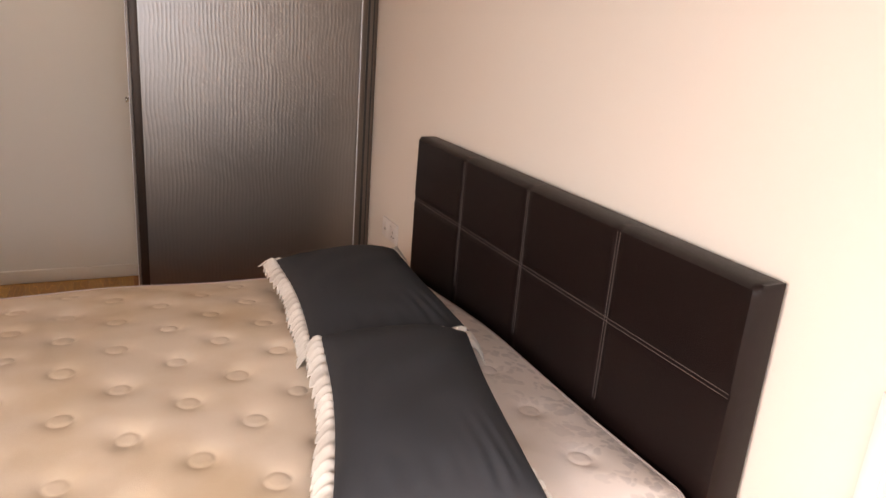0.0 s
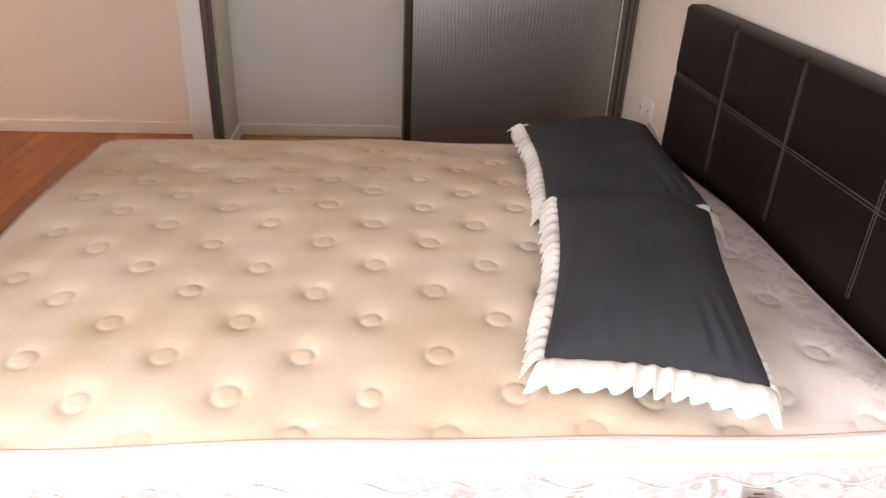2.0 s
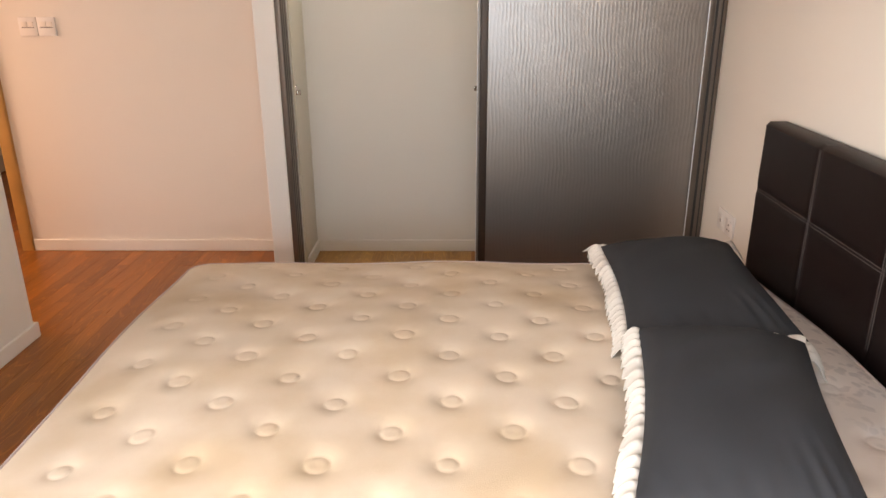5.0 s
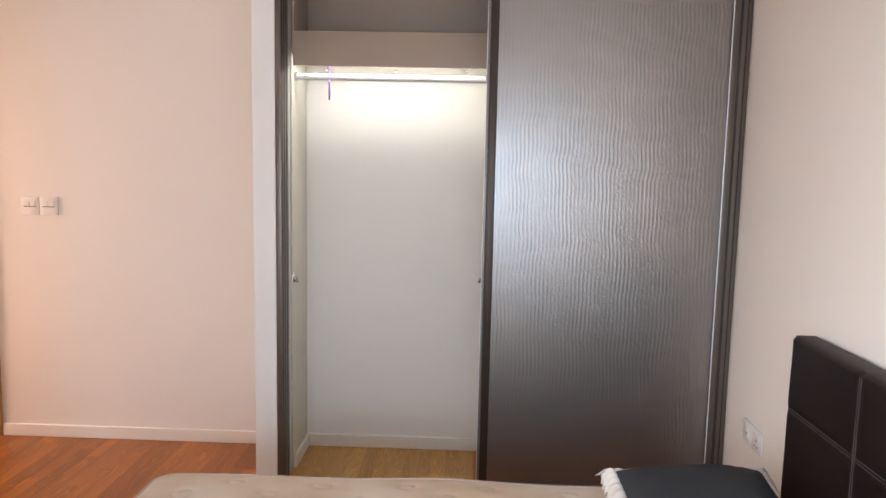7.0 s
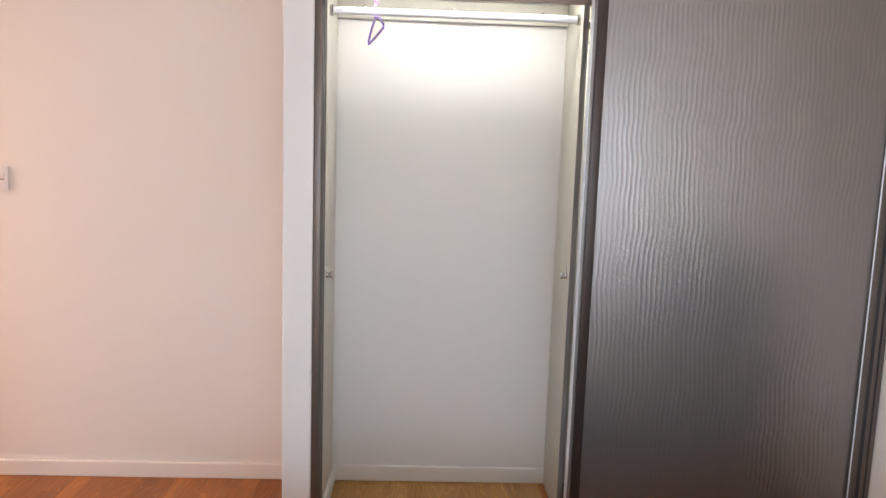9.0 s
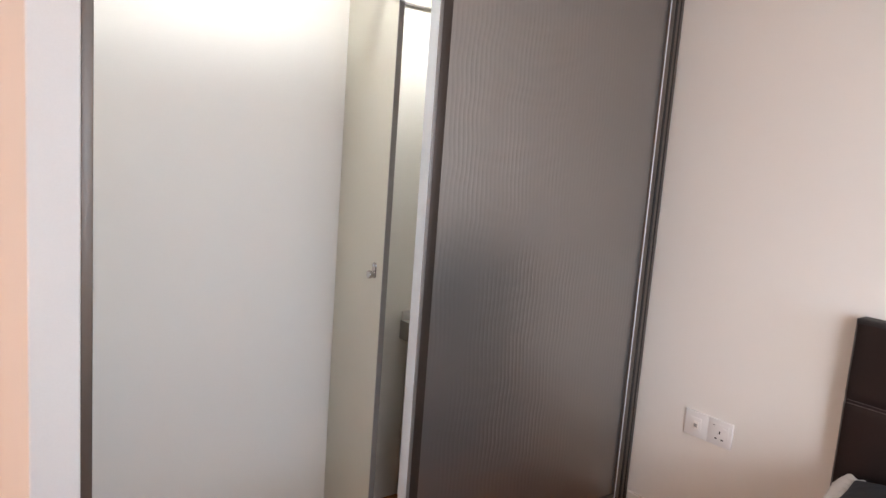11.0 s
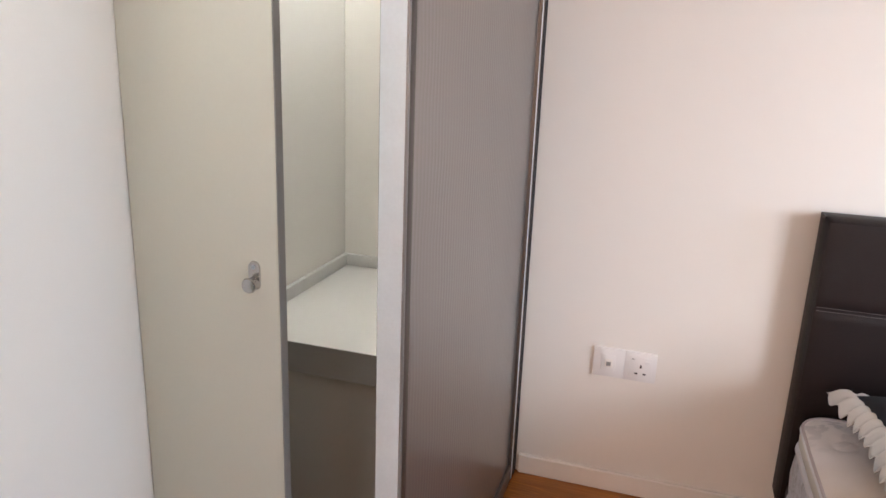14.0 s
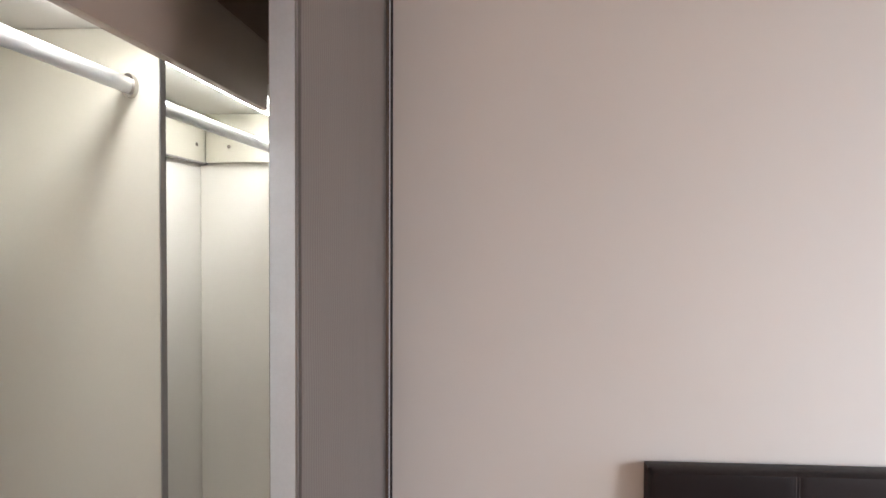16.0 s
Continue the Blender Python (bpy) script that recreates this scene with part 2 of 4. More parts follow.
def stained_knit():
    """Cream knitted mattress ticking with yellowed patches."""
    m = mat("cream_mattress_knit", (0.70, 0.605, 0.50), 0.85, var=0.05, scale=3, bump=0.4, bscale=500, spec=0.2)
    nt = m.node_tree
    lk = nt.links.new
    b = nt.nodes["Principled BSDF"]
    old = b.inputs["Base Color"].links[0].from_socket
    tc = node(m, "ShaderNodeTexCoord")
    nz = node(m, "ShaderNodeTexNoise", Scale=3.6, Detail=6.0)
    lk(tc.outputs["Object"], nz.inputs["Vector"])
    mr = node(m, "ShaderNodeMapRange")
    mr.inputs[1].default_value, mr.inputs[2].default_value = 0.42, 0.66
    lk(nz.outputs["Fac"], mr.inputs[0])
    mx = node(m, "ShaderNodeMix")
    mx.data_type = "RGBA"
    sx = node(m, "ShaderNodeSeparateXYZ")
    lk(tc.outputs["Object"], sx.inputs[0])
    clean = node(m, "ShaderNodeMapRange")
    clean.inputs[1].default_value, clean.inputs[2].default_value = 0.45, 0.72
    clean.inputs[3].default_value, clean.inputs[4].default_value = 1.0, 0.12
    lk(sx.outputs["X"], clean.inputs[0])
    worn = node(m, "ShaderNodeMath")
    worn.operation = "MULTIPLY"
    lk(mr.outputs[0], worn.inputs[0])
    lk(clean.outputs[0], worn.inputs[1])
    lk(worn.outputs[0], mx.inputs[0])
    fresh = node(m, "ShaderNodeMix")
    fresh.data_type = "RGBA"
    lk(clean.outputs[0], fresh.inputs[0])
    fresh.inputs[6].default_value = (0.80, 0.755, 0.74, 1)
    lk(old, fresh.inputs[7])
    lk(fresh.outputs[2], mx.inputs[6])
    mx.inputs[7].default_value = (0.60, 0.48, 0.345, 1)
    warp = node(m, "ShaderNodeTexNoise", Scale=12.0, Detail=3.0)
    lk(tc.outputs["Object"], warp.inputs["Vector"])
    mad = node(m, "ShaderNodeVectorMath")
    mad.operation = "MULTIPLY_ADD"
    mad.inputs[1].default_value = (0.15, 0.15, 0.15)
    lk(warp.outputs["Color"], mad.inputs[0])
    lk(tc.outputs["Object"], mad.inputs[2])
    leaf = node(m, "ShaderNodeTexVoronoi", Scale=26.0)
    lk(mad.outputs[0], leaf.inputs["Vector"])
    lr = node(m, "ShaderNodeMapRange")
    lr.inputs[1].default_value, lr.inputs[2].default_value = 0.35, 0.5
    lr.inputs[3].default_value, lr.inputs[4].default_value = 0.55, 0.0
    lk(leaf.outputs["Distance"], lr.inputs[0])
    hd = node(m, "ShaderNodeMapRange")
    hd.inputs[1].default_value, hd.inputs[2].default_value = 0.72, 0.86
    lk(sx.outputs["X"], hd.inputs[0])
    lm = node(m, "ShaderNodeMath")
    lm.operation = "MULTIPLY"
    lk(lr.outputs[0], lm.inputs[0])
    lk(hd.outputs[0], lm.inputs[1])
    mx2 = node(m, "ShaderNodeMix")
    mx2.data_type = "RGBA"
    lk(lm.outputs[0], mx2.inputs[0])
    lk(mx.outputs[2], mx2.inputs[6])
    mx2.inputs[7].default_value = (0.48, 0.45, 0.45, 1)
    lk(mx2.outputs[2], b.inputs["Base Color"])
    return m


M_KNIT = stained_knit()


def floral(name, base, leaf):
    """Woven damask: curling leaf shapes with pale veins."""
    m = mat(name, base, 0.6, var=0.03, bump=0.25, bscale=500, spec=0.3)
    nt = m.node_tree
    lk = nt.links.new
    b = nt.nodes["Principled BSDF"]
    old = b.inputs["Base Color"].links[0].from_socket
    tc = node(m, "ShaderNodeTexCoord")
    bend = node(m, "ShaderNodeTexNoise", Scale=14.0, Detail=1.0)
    lk(tc.outputs["Object"], bend.inputs["Vector"])
    warp = node(m, "ShaderNodeVectorMath")
    warp.operation = "MULTIPLY_ADD"
    warp.inputs[1].default_value = (0.21, 0.21, 0.21)
    lk(bend.outputs["Color"], warp.inputs[0])
    lk(tc.outputs["Object"], warp.inputs[2])
    petal = node(m, "ShaderNodeTexVoronoi", Scale=25.0)
    edge = node(m, "ShaderNodeTexVoronoi", Scale=25.0)
    edge.feature = "DISTANCE_TO_EDGE"
    lk(warp.outputs[0], petal.inputs["Vector"])
    lk(warp.outputs[0], edge.inputs["Vector"])
    tone = node(m, "ShaderNodeSeparateColor")
    lk(petal.outputs["Color"], tone.inputs[0])
    leafy = node(m, "ShaderNodeMapRange")
    leafy.inputs[1].default_value, leafy.inputs[2].default_value = 0.15, 1.0
    lk(tone.outputs[0], leafy.inputs[0])
    rim = node(m, "ShaderNodeMapRange")
    rim.inputs[1].default_value, rim.inputs[2].default_value = 0.02, 0.15
    lk(edge.outputs["Distance"], rim.inputs[0])
    rings = node(m, "ShaderNodeMath")
    rings.operation = "MULTIPLY"
    rings.inputs[1].default_value = 9.0
    lk(petal.outputs["Distance"], rings.inputs[0])
    pp = node(m, "ShaderNodeMath")
    pp.operation = "PINGPONG"
    pp.inputs[1].default_value = 1.0
    lk(rings.outputs[0], pp.inputs[0])
    vein = node(m, "ShaderNodeMapRange")
    vein.inputs[1].default_value, vein.inputs[2].default_value = 0.6, 0.95
    vein.inputs[3].default_value, vein.inputs[4].default_value = 1.0, 0.5
    lk(pp.outputs[0], vein.inputs[0])
    m1 = node(m, "ShaderNodeMath")
    m1.operation = "MULTIPLY"
    lk(leafy.outputs[0], m1.inputs[0])
    lk(rim.outputs[0], m1.inputs[1])
    m2 = node(m, "ShaderNodeMath")
    m2.operation = "MULTIPLY"
    lk(m1.outputs[0], m2.inputs[0])
    lk(vein.outputs[0], m2.inputs[1])
    mx = node(m, "ShaderNodeMix")
    mx.data_type = "RGBA"
    lk(m2.outputs[0], mx.inputs[0])
    lk(old, mx.inputs[6])
    mx.inputs[7].default_value = (*leaf, 1)
    lk(mx.outputs[2], b.inputs["Base Color"])
    return m


M_FLORAL = floral("silver_floral_damask", (0.62, 0.63, 0.66), (0.40, 0.40, 0.40))


def mesh_gusset():
    m = mat("cream_mesh_gusset", (0.70, 0.675, 0.60), 0.8, var=0.04, spec=0.2)
    nt = m.node_tree
    b = nt.nodes["Principled BSDF"]
    tc = node(m, "ShaderNodeTexCoord")
    vor = node(m, "ShaderNodeTexVoronoi", Scale=130.0)
    vor.inputs["Randomness"].default_value = 0.15
    nt.links.new(tc.outputs["Object"], vor.inputs["Vector"])
    bp = node(m, "ShaderNodeBump", Strength=0.5, Distance=0.002)
    nt.links.new(vor.outputs["Distance"], bp.inputs["Height"])
    nt.links.new(bp.outputs[0], b.inputs["Normal"])
    return m


M_GUSSET = mesh_gusset()


# ---- mesh helpers ----
def box(x0, x1, y0, y1, z0, z1, bevel=0.0, seg=2, bm=None):
    own = bm is None
    bm = bm or bmesh.new()
    vs = [bm.verts.new((x, y, z)) for x in (x0, x1) for y in (y0, y1) for z in (z0, z1)]
    quads = ((0, 1, 3, 2), (4, 6, 7, 5), (0, 4, 5, 1), (2, 3, 7, 6), (0, 2, 6, 4), (1, 5, 7, 3))
    fs = [bm.faces.new([vs[i] for i in q]) for q in quads]
    if bevel:
        es = list({e for f in fs for e in f.edges})
        bmesh.ops.bevel(bm, geom=es, offset=bevel, segments=seg, affect="EDGES", profile=0.5)
    return bm


def tube(points, radius, sides=10, flat=1.0, bm=None, closed=False):
    """A rod swept along points; flat squeezes it sideways."""
    bm = bm or bmesh.new()
    pts = [Vector(p) for p in points]
    rings = []
    n = len(pts)
    for i, p in enumerate(pts):
        a = pts[(i - 1) % n] if closed or i else p
        c = pts[(i + 1) % n] if closed or i < n - 1 else p
        d = (c - a).normalized()
        up = Vector((0, 0, 1)) if abs(d.z) < 0.9 else Vector((0, 1, 0))
        s = d.cross(up).normalized()
        u = s.cross(d).normalized()
        rings.append([bm.verts.new(p + s * math.cos(k * 2 * math.pi / sides) * radius * flat + u * math.sin(k * 2 * math.pi / sides) * radius)
                      for k in range(sides)])
    m = n if closed else n - 1
    for i in range(m):
        a, c = rings[i], rings[(i + 1) % n]
        for k in range(sides):
            bm.faces.new((a[k], a[(k + 1) % sides], c[(k + 1) % sides], c[k]))
    if not closed:
        bm.faces.new(rings[0][::-1])
        bm.faces.new(rings[-1])
    return bm


def cyl(x, y, z0, z1, r0, r1=None, sides=24, bm=None):
    bm = bm or bmesh.new()
    r1 = r0 if r1 is None else r1
    lo = [bm.verts.new((x + math.cos(a) * r0, y + math.sin(a) * r0, z0)) for a in np.linspace(0, 2 * math.pi, sides, endpoint=False)]
    hi = [bm.verts.new((x + math.cos(a) * r1, y + math.sin(a) * r1, z1)) for a in np.linspace(0, 2 * math.pi, sides, endpoint=False)]
    for k in range(sides):
        bm.faces.new((lo[k], lo[(k + 1) % sides], hi[(k + 1) % sides], hi[k]))
    bm.faces.new(lo[::-1])
    bm.faces.new(hi)
    return bm


def finish(name, bm, material, smooth=False):
    bmesh.ops.recalc_face_normals(bm, faces=bm.faces)
    me = bpy.data.meshes.new(name)
    bm.to_mesh(me)
    bm.free()
    me.materials.append(material)
    if smooth:
        me.shade_smooth()
        me.set_sharp_from_angle(angle=radians(40))
    return new(name, me)


def part(name, bm, material, parent, label="", smooth=True):
    ob = finish(name, bm, material, smooth)
    ob.parent = parent
    if label:
        tagged(ob, label)
    return ob


def thing(name, label, category, at=(0, 0, 0), group="", kind=""):
    ob = new(name)
    ob.location = at
    ob.empty_display_size = 0.05
    return tagged(ob, label, category, group, kind)


def setting(name, bm, material, label, category, smooth=False):
    return tagged(finish(name, bm, material, smooth), label, category, kind="structure")


# ---- the room ----
setting("wall_east", box(0, 0.12, SOUTH, BACK + 0.12, 0, CEIL), M_WALL, "warm white painted plaster wall behind the headboard", "wall")
setting("wall_north", box(-3.385, 0, BACK, BACK + 0.12, 0, CEIL), M_WALL, "white painted plaster wall behind the wardrobe", "wall")
bm = box(-4.55, -4.25, BACK, BACK + 0.12, 0, CEIL)
box(-4.25, -3.385, BACK, BACK + 0.12, 2.1, CEIL, bm=bm)
setting("wall_north_passage", bm, M_WALL, "white plaster wall round the doorway", "wall")
bm = box(WEST - 0.12, WEST, SOUTH, WINW[0], 0, CEIL)
box(WEST - 0.12, WEST, WINW[1], -0.53, 0, CEIL, bm=bm)
box(WEST - 0.12, WEST, WINW[0], WINW[1], 0, WINW[2], bm=bm)
box(WEST - 0.12, WEST, WINW[0], WINW[1], WINW[3], CEIL, bm=bm)
setting("wall_west", bm, M_WALL, "white painted plaster wall ending in a free corner", "wall")
setting("wall_passage_south", box(-4.55, WEST - 0.12, -0.65, -0.53, 0, CEIL), M_WALL, "plain white passage wall", "wall")
bm = box(-4.67, -4.55, -0.65, WINP[0], 0, CEIL)
box(-4.67, -4.55, WINP[1], 2.4, 0, CEIL, bm=bm)
box(-4.67, -4.55, WINP[0], WINP[1], 0, WINP[2], bm=bm)
box(-4.67, -4.55, WINP[0], WINP[1], WINP[3], CEIL, bm=bm)
setting("wall_passage_west", bm, M_WALL, "plain white passage wall", "wall")
bm = box(WEST - 0.12, WIN[0], SOUTH - 0.15, SOUTH, 0, CEIL)
box(WIN[1], 0.12, SOUTH - 0.15, SOUTH, 0, CEIL, bm=bm)
box(WIN[0], WIN[1], SOUTH - 0.15, SOUTH, 0, WIN[2], bm=bm)
box(WIN[0], WIN[1], SOUTH - 0.15, SOUTH, WIN[3], CEIL, bm=bm)
setting("wall_south", bm, M_WALL, "white plaster wall with a wide window opening", "wall")
setting("ceiling", box(-4.67, 0.12, SOUTH - 0.15, 2.5, CEIL, CEIL + 0.1), M_CEIL, "plain white painted ceiling", "ceiling")
# room beyond the doorway
setting("wall_beyond_east", box(-3.28, -3.2, BACK + 0.12, 2.4, 0, CEIL), M_WALL, "plain wall of the room beyond the doorway", "wall")
setting("wall_beyond_north", box(-4.67, -3.2, 2.4, 2.5, 0, CEIL), M_WALL, "plain wall of the room beyond the doorway", "wall")



def window(name, m, width, height):
    win = thing(name, "white framed window with clear panes in the wall", "window", kind="structure")
    win.matrix_world = m
    wx0, wx1 = -width / 2, width / 2
    for a, b_ in ((wx0, wx0 + 0.05), (-0.03, 0.03), (wx1 - 0.05, wx1)):
        part("window_frame", box(a, b_, -0.03, 0.03, 0, height, 0.004), M_JAMB, win)
    for a, b_ in ((wx0 + 0.05, -0.03), (0.03, wx1 - 0.05)):
        for c, d in ((0, 0.05), (height - 0.05, height)):
            part("window_frame", box(a, b_, -0.028, 0.028, c, d, 0.004), M_JAMB, win)
        pane = part("pane", box(a, b_, -0.003, 0.003, 0.05, height - 0.05), M_GLASS, win, smooth=False)
        pane.visible_shadow = False
    part("window_sill", box(wx0 - 0.03, wx1 + 0.03, 0.062, 0.16, -0.03, -0.002, 0.006), M_TRIM, win)


window("window_1", pose((WIN[0] + WIN[1]) / 2, SOUTH - 0.08, WIN[2]), WIN[1] - WIN[0], WIN[3] - WIN[2])
window("window_2", pose(WEST - 0.08, (WINW[0] + WINW[1]) / 2, WINW[2], 0, 0, -90), WINW[1] - WINW[0], WINW[3] - WINW[2])
window("window_3", pose(-4.63, (WINP[0] + WINP[1]) / 2, WINP[2], 0, 0, -90), WINP[1] - WINP[0], WINP[3] - WINP[2])

SK = 0.062         # height of the skirting


def skirting(name, x0, x1, y0, y1):
    bm = box(x0, x1, y0, y1, 0.0, SK, 0.004)
    setting(name, bm, M_TRIM, "low white painted skirting board with a rounded top", "skirting board")


skirting("baseboard_north", -3.32, -1.93, BACK - 0.014, BACK)
skirting("baseboard_wardrobe", -1.818, -0.992, BACK - 0.014, BACK)
skirting("baseboard_wardrobe_side", -1.8195, -1.806, 0.212, BACK - 0.015)
skirting("baseboard_east", -0.014, 0.0, SOUTH, -0.004)
skirting("baseboard_west", WEST, WEST + 0.014, SOUTH, -0.516)
skirting("baseboard_corner", WEST - 0.12, WEST, -0.53, -0.516)

frame_ob = thing("door_1", "golden timber door frame round an open doorway", "door frame", (-3.81, BACK, 0), kind="structure")
part("jamb", box(0.425, 0.485, -0.02, 0.12, 0, 2.16, 0.005), M_TIMBER, frame_ob)
part("jamb", box(-0.5, -0.44, -0.02, 0.12, 0, 2.16, 0.005), M_TIMBER, frame_ob)
part("head", box(-0.44, 0.425, -0.019, 0.12, 2.1, 2.16, 0.005), M_TIMBER, frame_ob)

# ---- the wardrobe ----
DX = -1.005        # free edge of the sliding door
SIDE = -1.82       # inner face of the wardrobe's side
setting("wall_wardrobe_side", box(-1.92, -1.83, -0.024, BACK - 0.002, 0, CEIL, 0.004), M_JAMB, "narrow white painted wall end beside the wardrobe", "wall")
setting("wall_wardrobe_head", box(-1.83, -0.001, 0.002, 0.1, 2.36, CEIL), M_WALL, "white plaster bulkhead over the wardrobe", "wall")

frame_w = thing("door_2", "grey bronze aluminium sliding-door frame set in the wardrobe opening", "door frame", (-0.915, 0.05, 0), kind="structure")


part("channel", box(-0.915, -0.893, -0.07, 0.05, 0.012, 2.33, 0.002), M_BRONZE, frame_w, "grey bronze upright channel")
# grooves are drawn as dark strips on the face, shade by colour
for gy in (-0.056, -0.022, 0.012):
    part("groove", box(-0.8935, -0.8925, gy, gy + 0.012, 0.012, 2.33), M_GAPSHADE, frame_w, smooth=False)
part("channel", box(0.862, 0.912, -0.046, 0.05, 0.012, 2.33, 0.002), M_BRONZE, frame_w, "grey bronze upright channel")
part("groove", box(0.866, 0.876, -0.0485, -0.045, 0.012, 2.33), M_GAPSHADE, frame_w, smooth=False)
part("groove", box(0.892, 0.896, -0.0485, -0.045, 0.012, 2.33), M_GAPSHADE, frame_w, smooth=False)
part("track", box(-0.892, 0.862, -0.046, 0.05, 2.29, 2.345, 0.002), M_BRONZE, frame_w)
part("floor_track", box(-0.892, 0.862, -0.044, 0.046, 0.003, 0.012, 0.002), M_BRONZE, frame_w)

door = thing("sliding_door", "taupe grey wardrobe sliding door with wavy ribbed relief", "sliding door", ((DX - 0.05) / 2, 0.026, 0.014))
w2 = (-0.05 - DX) / 2


def ribbed_panel(x0, x1, y, z0, z1, pitch=0.0156, tall=0.00038):
    """A board whose front carries wandering upright ribs."""
    xs = np.linspace(x0, x1, int((x1 - x0) / pitch * 9))
    zs = np.linspace(z0, z1, 200)
    X, Z = np.meshgrid(xs, zs)
    wander = (0.0024 * np.sin(Z * 31 + 1.7 * np.sin(X * 9) + 2 * np.sin(Z * 4.1)) + 0.0009 * np.sin(Z * 57 + X * 21 + 3 * np.sin(X * 5 + Z * 2))
              + 0.004 * np.sin(Z * 11.3 + X * 6))
    ridge = (0.5 + 0.5 * np.sin((X + wander) * 2 * math.pi / pitch)) ** 2.2
    fade = 0.75 + 0.25 * np.sin(X * 37 + 2 * np.sin(Z * 6))
    Y = y - tall * ridge * fade
    verts = np.stack([X, Y, Z], -1).reshape(-1, 3)
    nz, nx = X.shape
    idx = np.arange(nx * nz).reshape(nz, nx)
    quads = np.stack([idx[:-1, :-1], idx[:-1, 1:], idx[1:, 1:], idx[1:, :-1]], -1).reshape(-1, 4)
    me = bpy.data.meshes.new("panel")
    b0 = len(verts)
    back = [(x0, y + 0.024, z0), (x1, y + 0.024, z0), (x1, y + 0.024, z1), (x0, y + 0.024, z1)]
    rim = [list(idx[0, ::-1]) + [b0, b0 + 1], list(idx[-1, :]) + [b0 + 2, b0 + 3], list(idx[:, 0]) + [b0 + 3, b0], list(idx[::-1, -1]) + [b0 + 1, b0 + 2]]
    me.from_pydata(verts.tolist() + back, [], quads.tolist() + [[int(k) for k in f] for f in rim] + [[b0 + 1, b0, b0 + 3, b0 + 2]])
    me.materials.append(M_RIB)
    me.shade_smooth()
    me.set_sharp_from_angle(angle=radians(60))
    return new("panel", me)


panel = ribbed_panel(-w2 + 0.038, w2 - 0.022, -0.013, 0.03, 2.25)
panel.parent = door
tagged(panel, "ribbed taupe laminate panel")
part("stile", box(-w2, -w2 + 0.0095, -0.023, 0.019, 0, 2.275, 0.002), M_LIP, door, "grey metal edge profile")
# shade of the narrow groove, drawn as a dark strip
part("groove_line", box(-w2 + 0.0095, -w2 + 0.0115, -0.0165, 0.0185, 0, 2.275), M_GAPSHADE, door, "dark groove line", smooth=False)
part("groove_strip", box(-w2 + 0.0115, -w2 + 0.042, -0.0185, 0.0188, 0, 2.275, 0.0015), M_GROOVE, door, "brown recessed strip")
part("edge_strip", box(-w2 - 0.0015, -w2 - 0.0002, -0.020, 0.017, 0, 2.275), M_ALU, door, "pale aluminium edge strip", smooth=False)
part("stile", box(w2 - 0.026, w2, -0.023, 0.019, 0, 2.275, 0.003), M_BRONZE, door)
part("edge_strip", box(w2 - 0.027, w2 - 0.0225, -0.0245, -0.022, 0, 2.275, 0.001), M_ALU, door, "bright aluminium line")
part("rail", box(-w2 + 0.042, w2 - 0.026, -0.022, 0.018, 0, 0.045, 0.003), M_BRONZE, door)
part("rail", box(-w2 + 0.042, w2 - 0.026, -0.022, 0.018, 2.235, 2.275, 0.003), M_BRONZE, door)


def knob(parent, x, y, z, d):
    """A small chrome rail socket on an oval plate with a screw; d is the way it faces along x."""
    bm = bmesh.new()
    rim = [(y + 0.0105 * math.cos(a), z + (0.021 if math.sin(a) > 0 else -0.006) + 0.0105 * math.sin(a)) for a in np.linspace(0, 2 * math.pi, 28, endpoint=False)]
    lo = [bm.verts.new((x, b, c)) for b, c in rim]
    hi = [bm.verts.new((x + d * 0.0035, y + (b - y) * 0.9, z + 0.0075 + (c - z - 0.0075) * 0.95)) for b, c in rim]
    for k in range(28):
        bm.faces.new((lo[k], lo[(k + 1) % 28], hi[(k + 1) % 28], hi[k]))
    bm.faces.new(hi)
    p = part("knob_plate", bm, M_CHROME, parent)
    part("screw", tube([(x + d * 0.0034, y, z + 0.022), (x + d * 0.0052, y, z + 0.022)], 0.0035, 12), M_BADGE, p)
    bm = bmesh.new()
    rings = []
    prof = ((0.004, 0.010), (0.009, 0.009), (0.012, 0.011), (0.018, 0.0125), (0.021, 0.011), (0.0225, 0.004))
    for dx, r in prof:
        rings.append([bm.verts.new((x + d * dx, y + math.cos(a) * r, z - 0.004 + math.sin(a) * r)) for a in np.linspace(0, 2 * math.pi, 16, endpoint=False)])
    for a, c in zip(rings, rings[1:]):
        for k in range(16):
            bm.faces.new((a[k], a[(k + 1) % 16], c[(k + 1) % 16], c[k]))
    bm.faces.new(rings[-1])
    part("knob", bm, M_CHROME, parent, "small round chrome knob")
    return p


FZ0, FZ1 = 1.765, 1.905     # fascia under the top compartment
RX = -0.19                  # right inner side
side = thing("wardrobe_side_panel", "cream laminate wardrobe side panel with a chrome knob", "panel", (SIDE, 0.3, 0))
part("board", box(-0.008, 0.0, -0.092, 0.183, 0.0, FZ0 + 0.049, 0.001), M_CREAM, side)
knob(side, 0.0, -0.07, 0.857, 1)

partition = thing("wardrobe_partition", "cream laminate wardrobe partition with grey front edging", "panel", (-0.99, 0.34, 0))
part("board", box(-0.002, 0.016, -0.126, 0.143, 0.0, FZ0 + 0.049, 0.0008), M_CREAM, partition)
part("edging", box(-0.002, 0.016, -0.1285, -0.1265, 0.0, FZ0 + 0.049), M_EDGE, partition, "grey edging strip", smooth=False)
knob(partition, -0.002, -0.084, 0.870, -1)

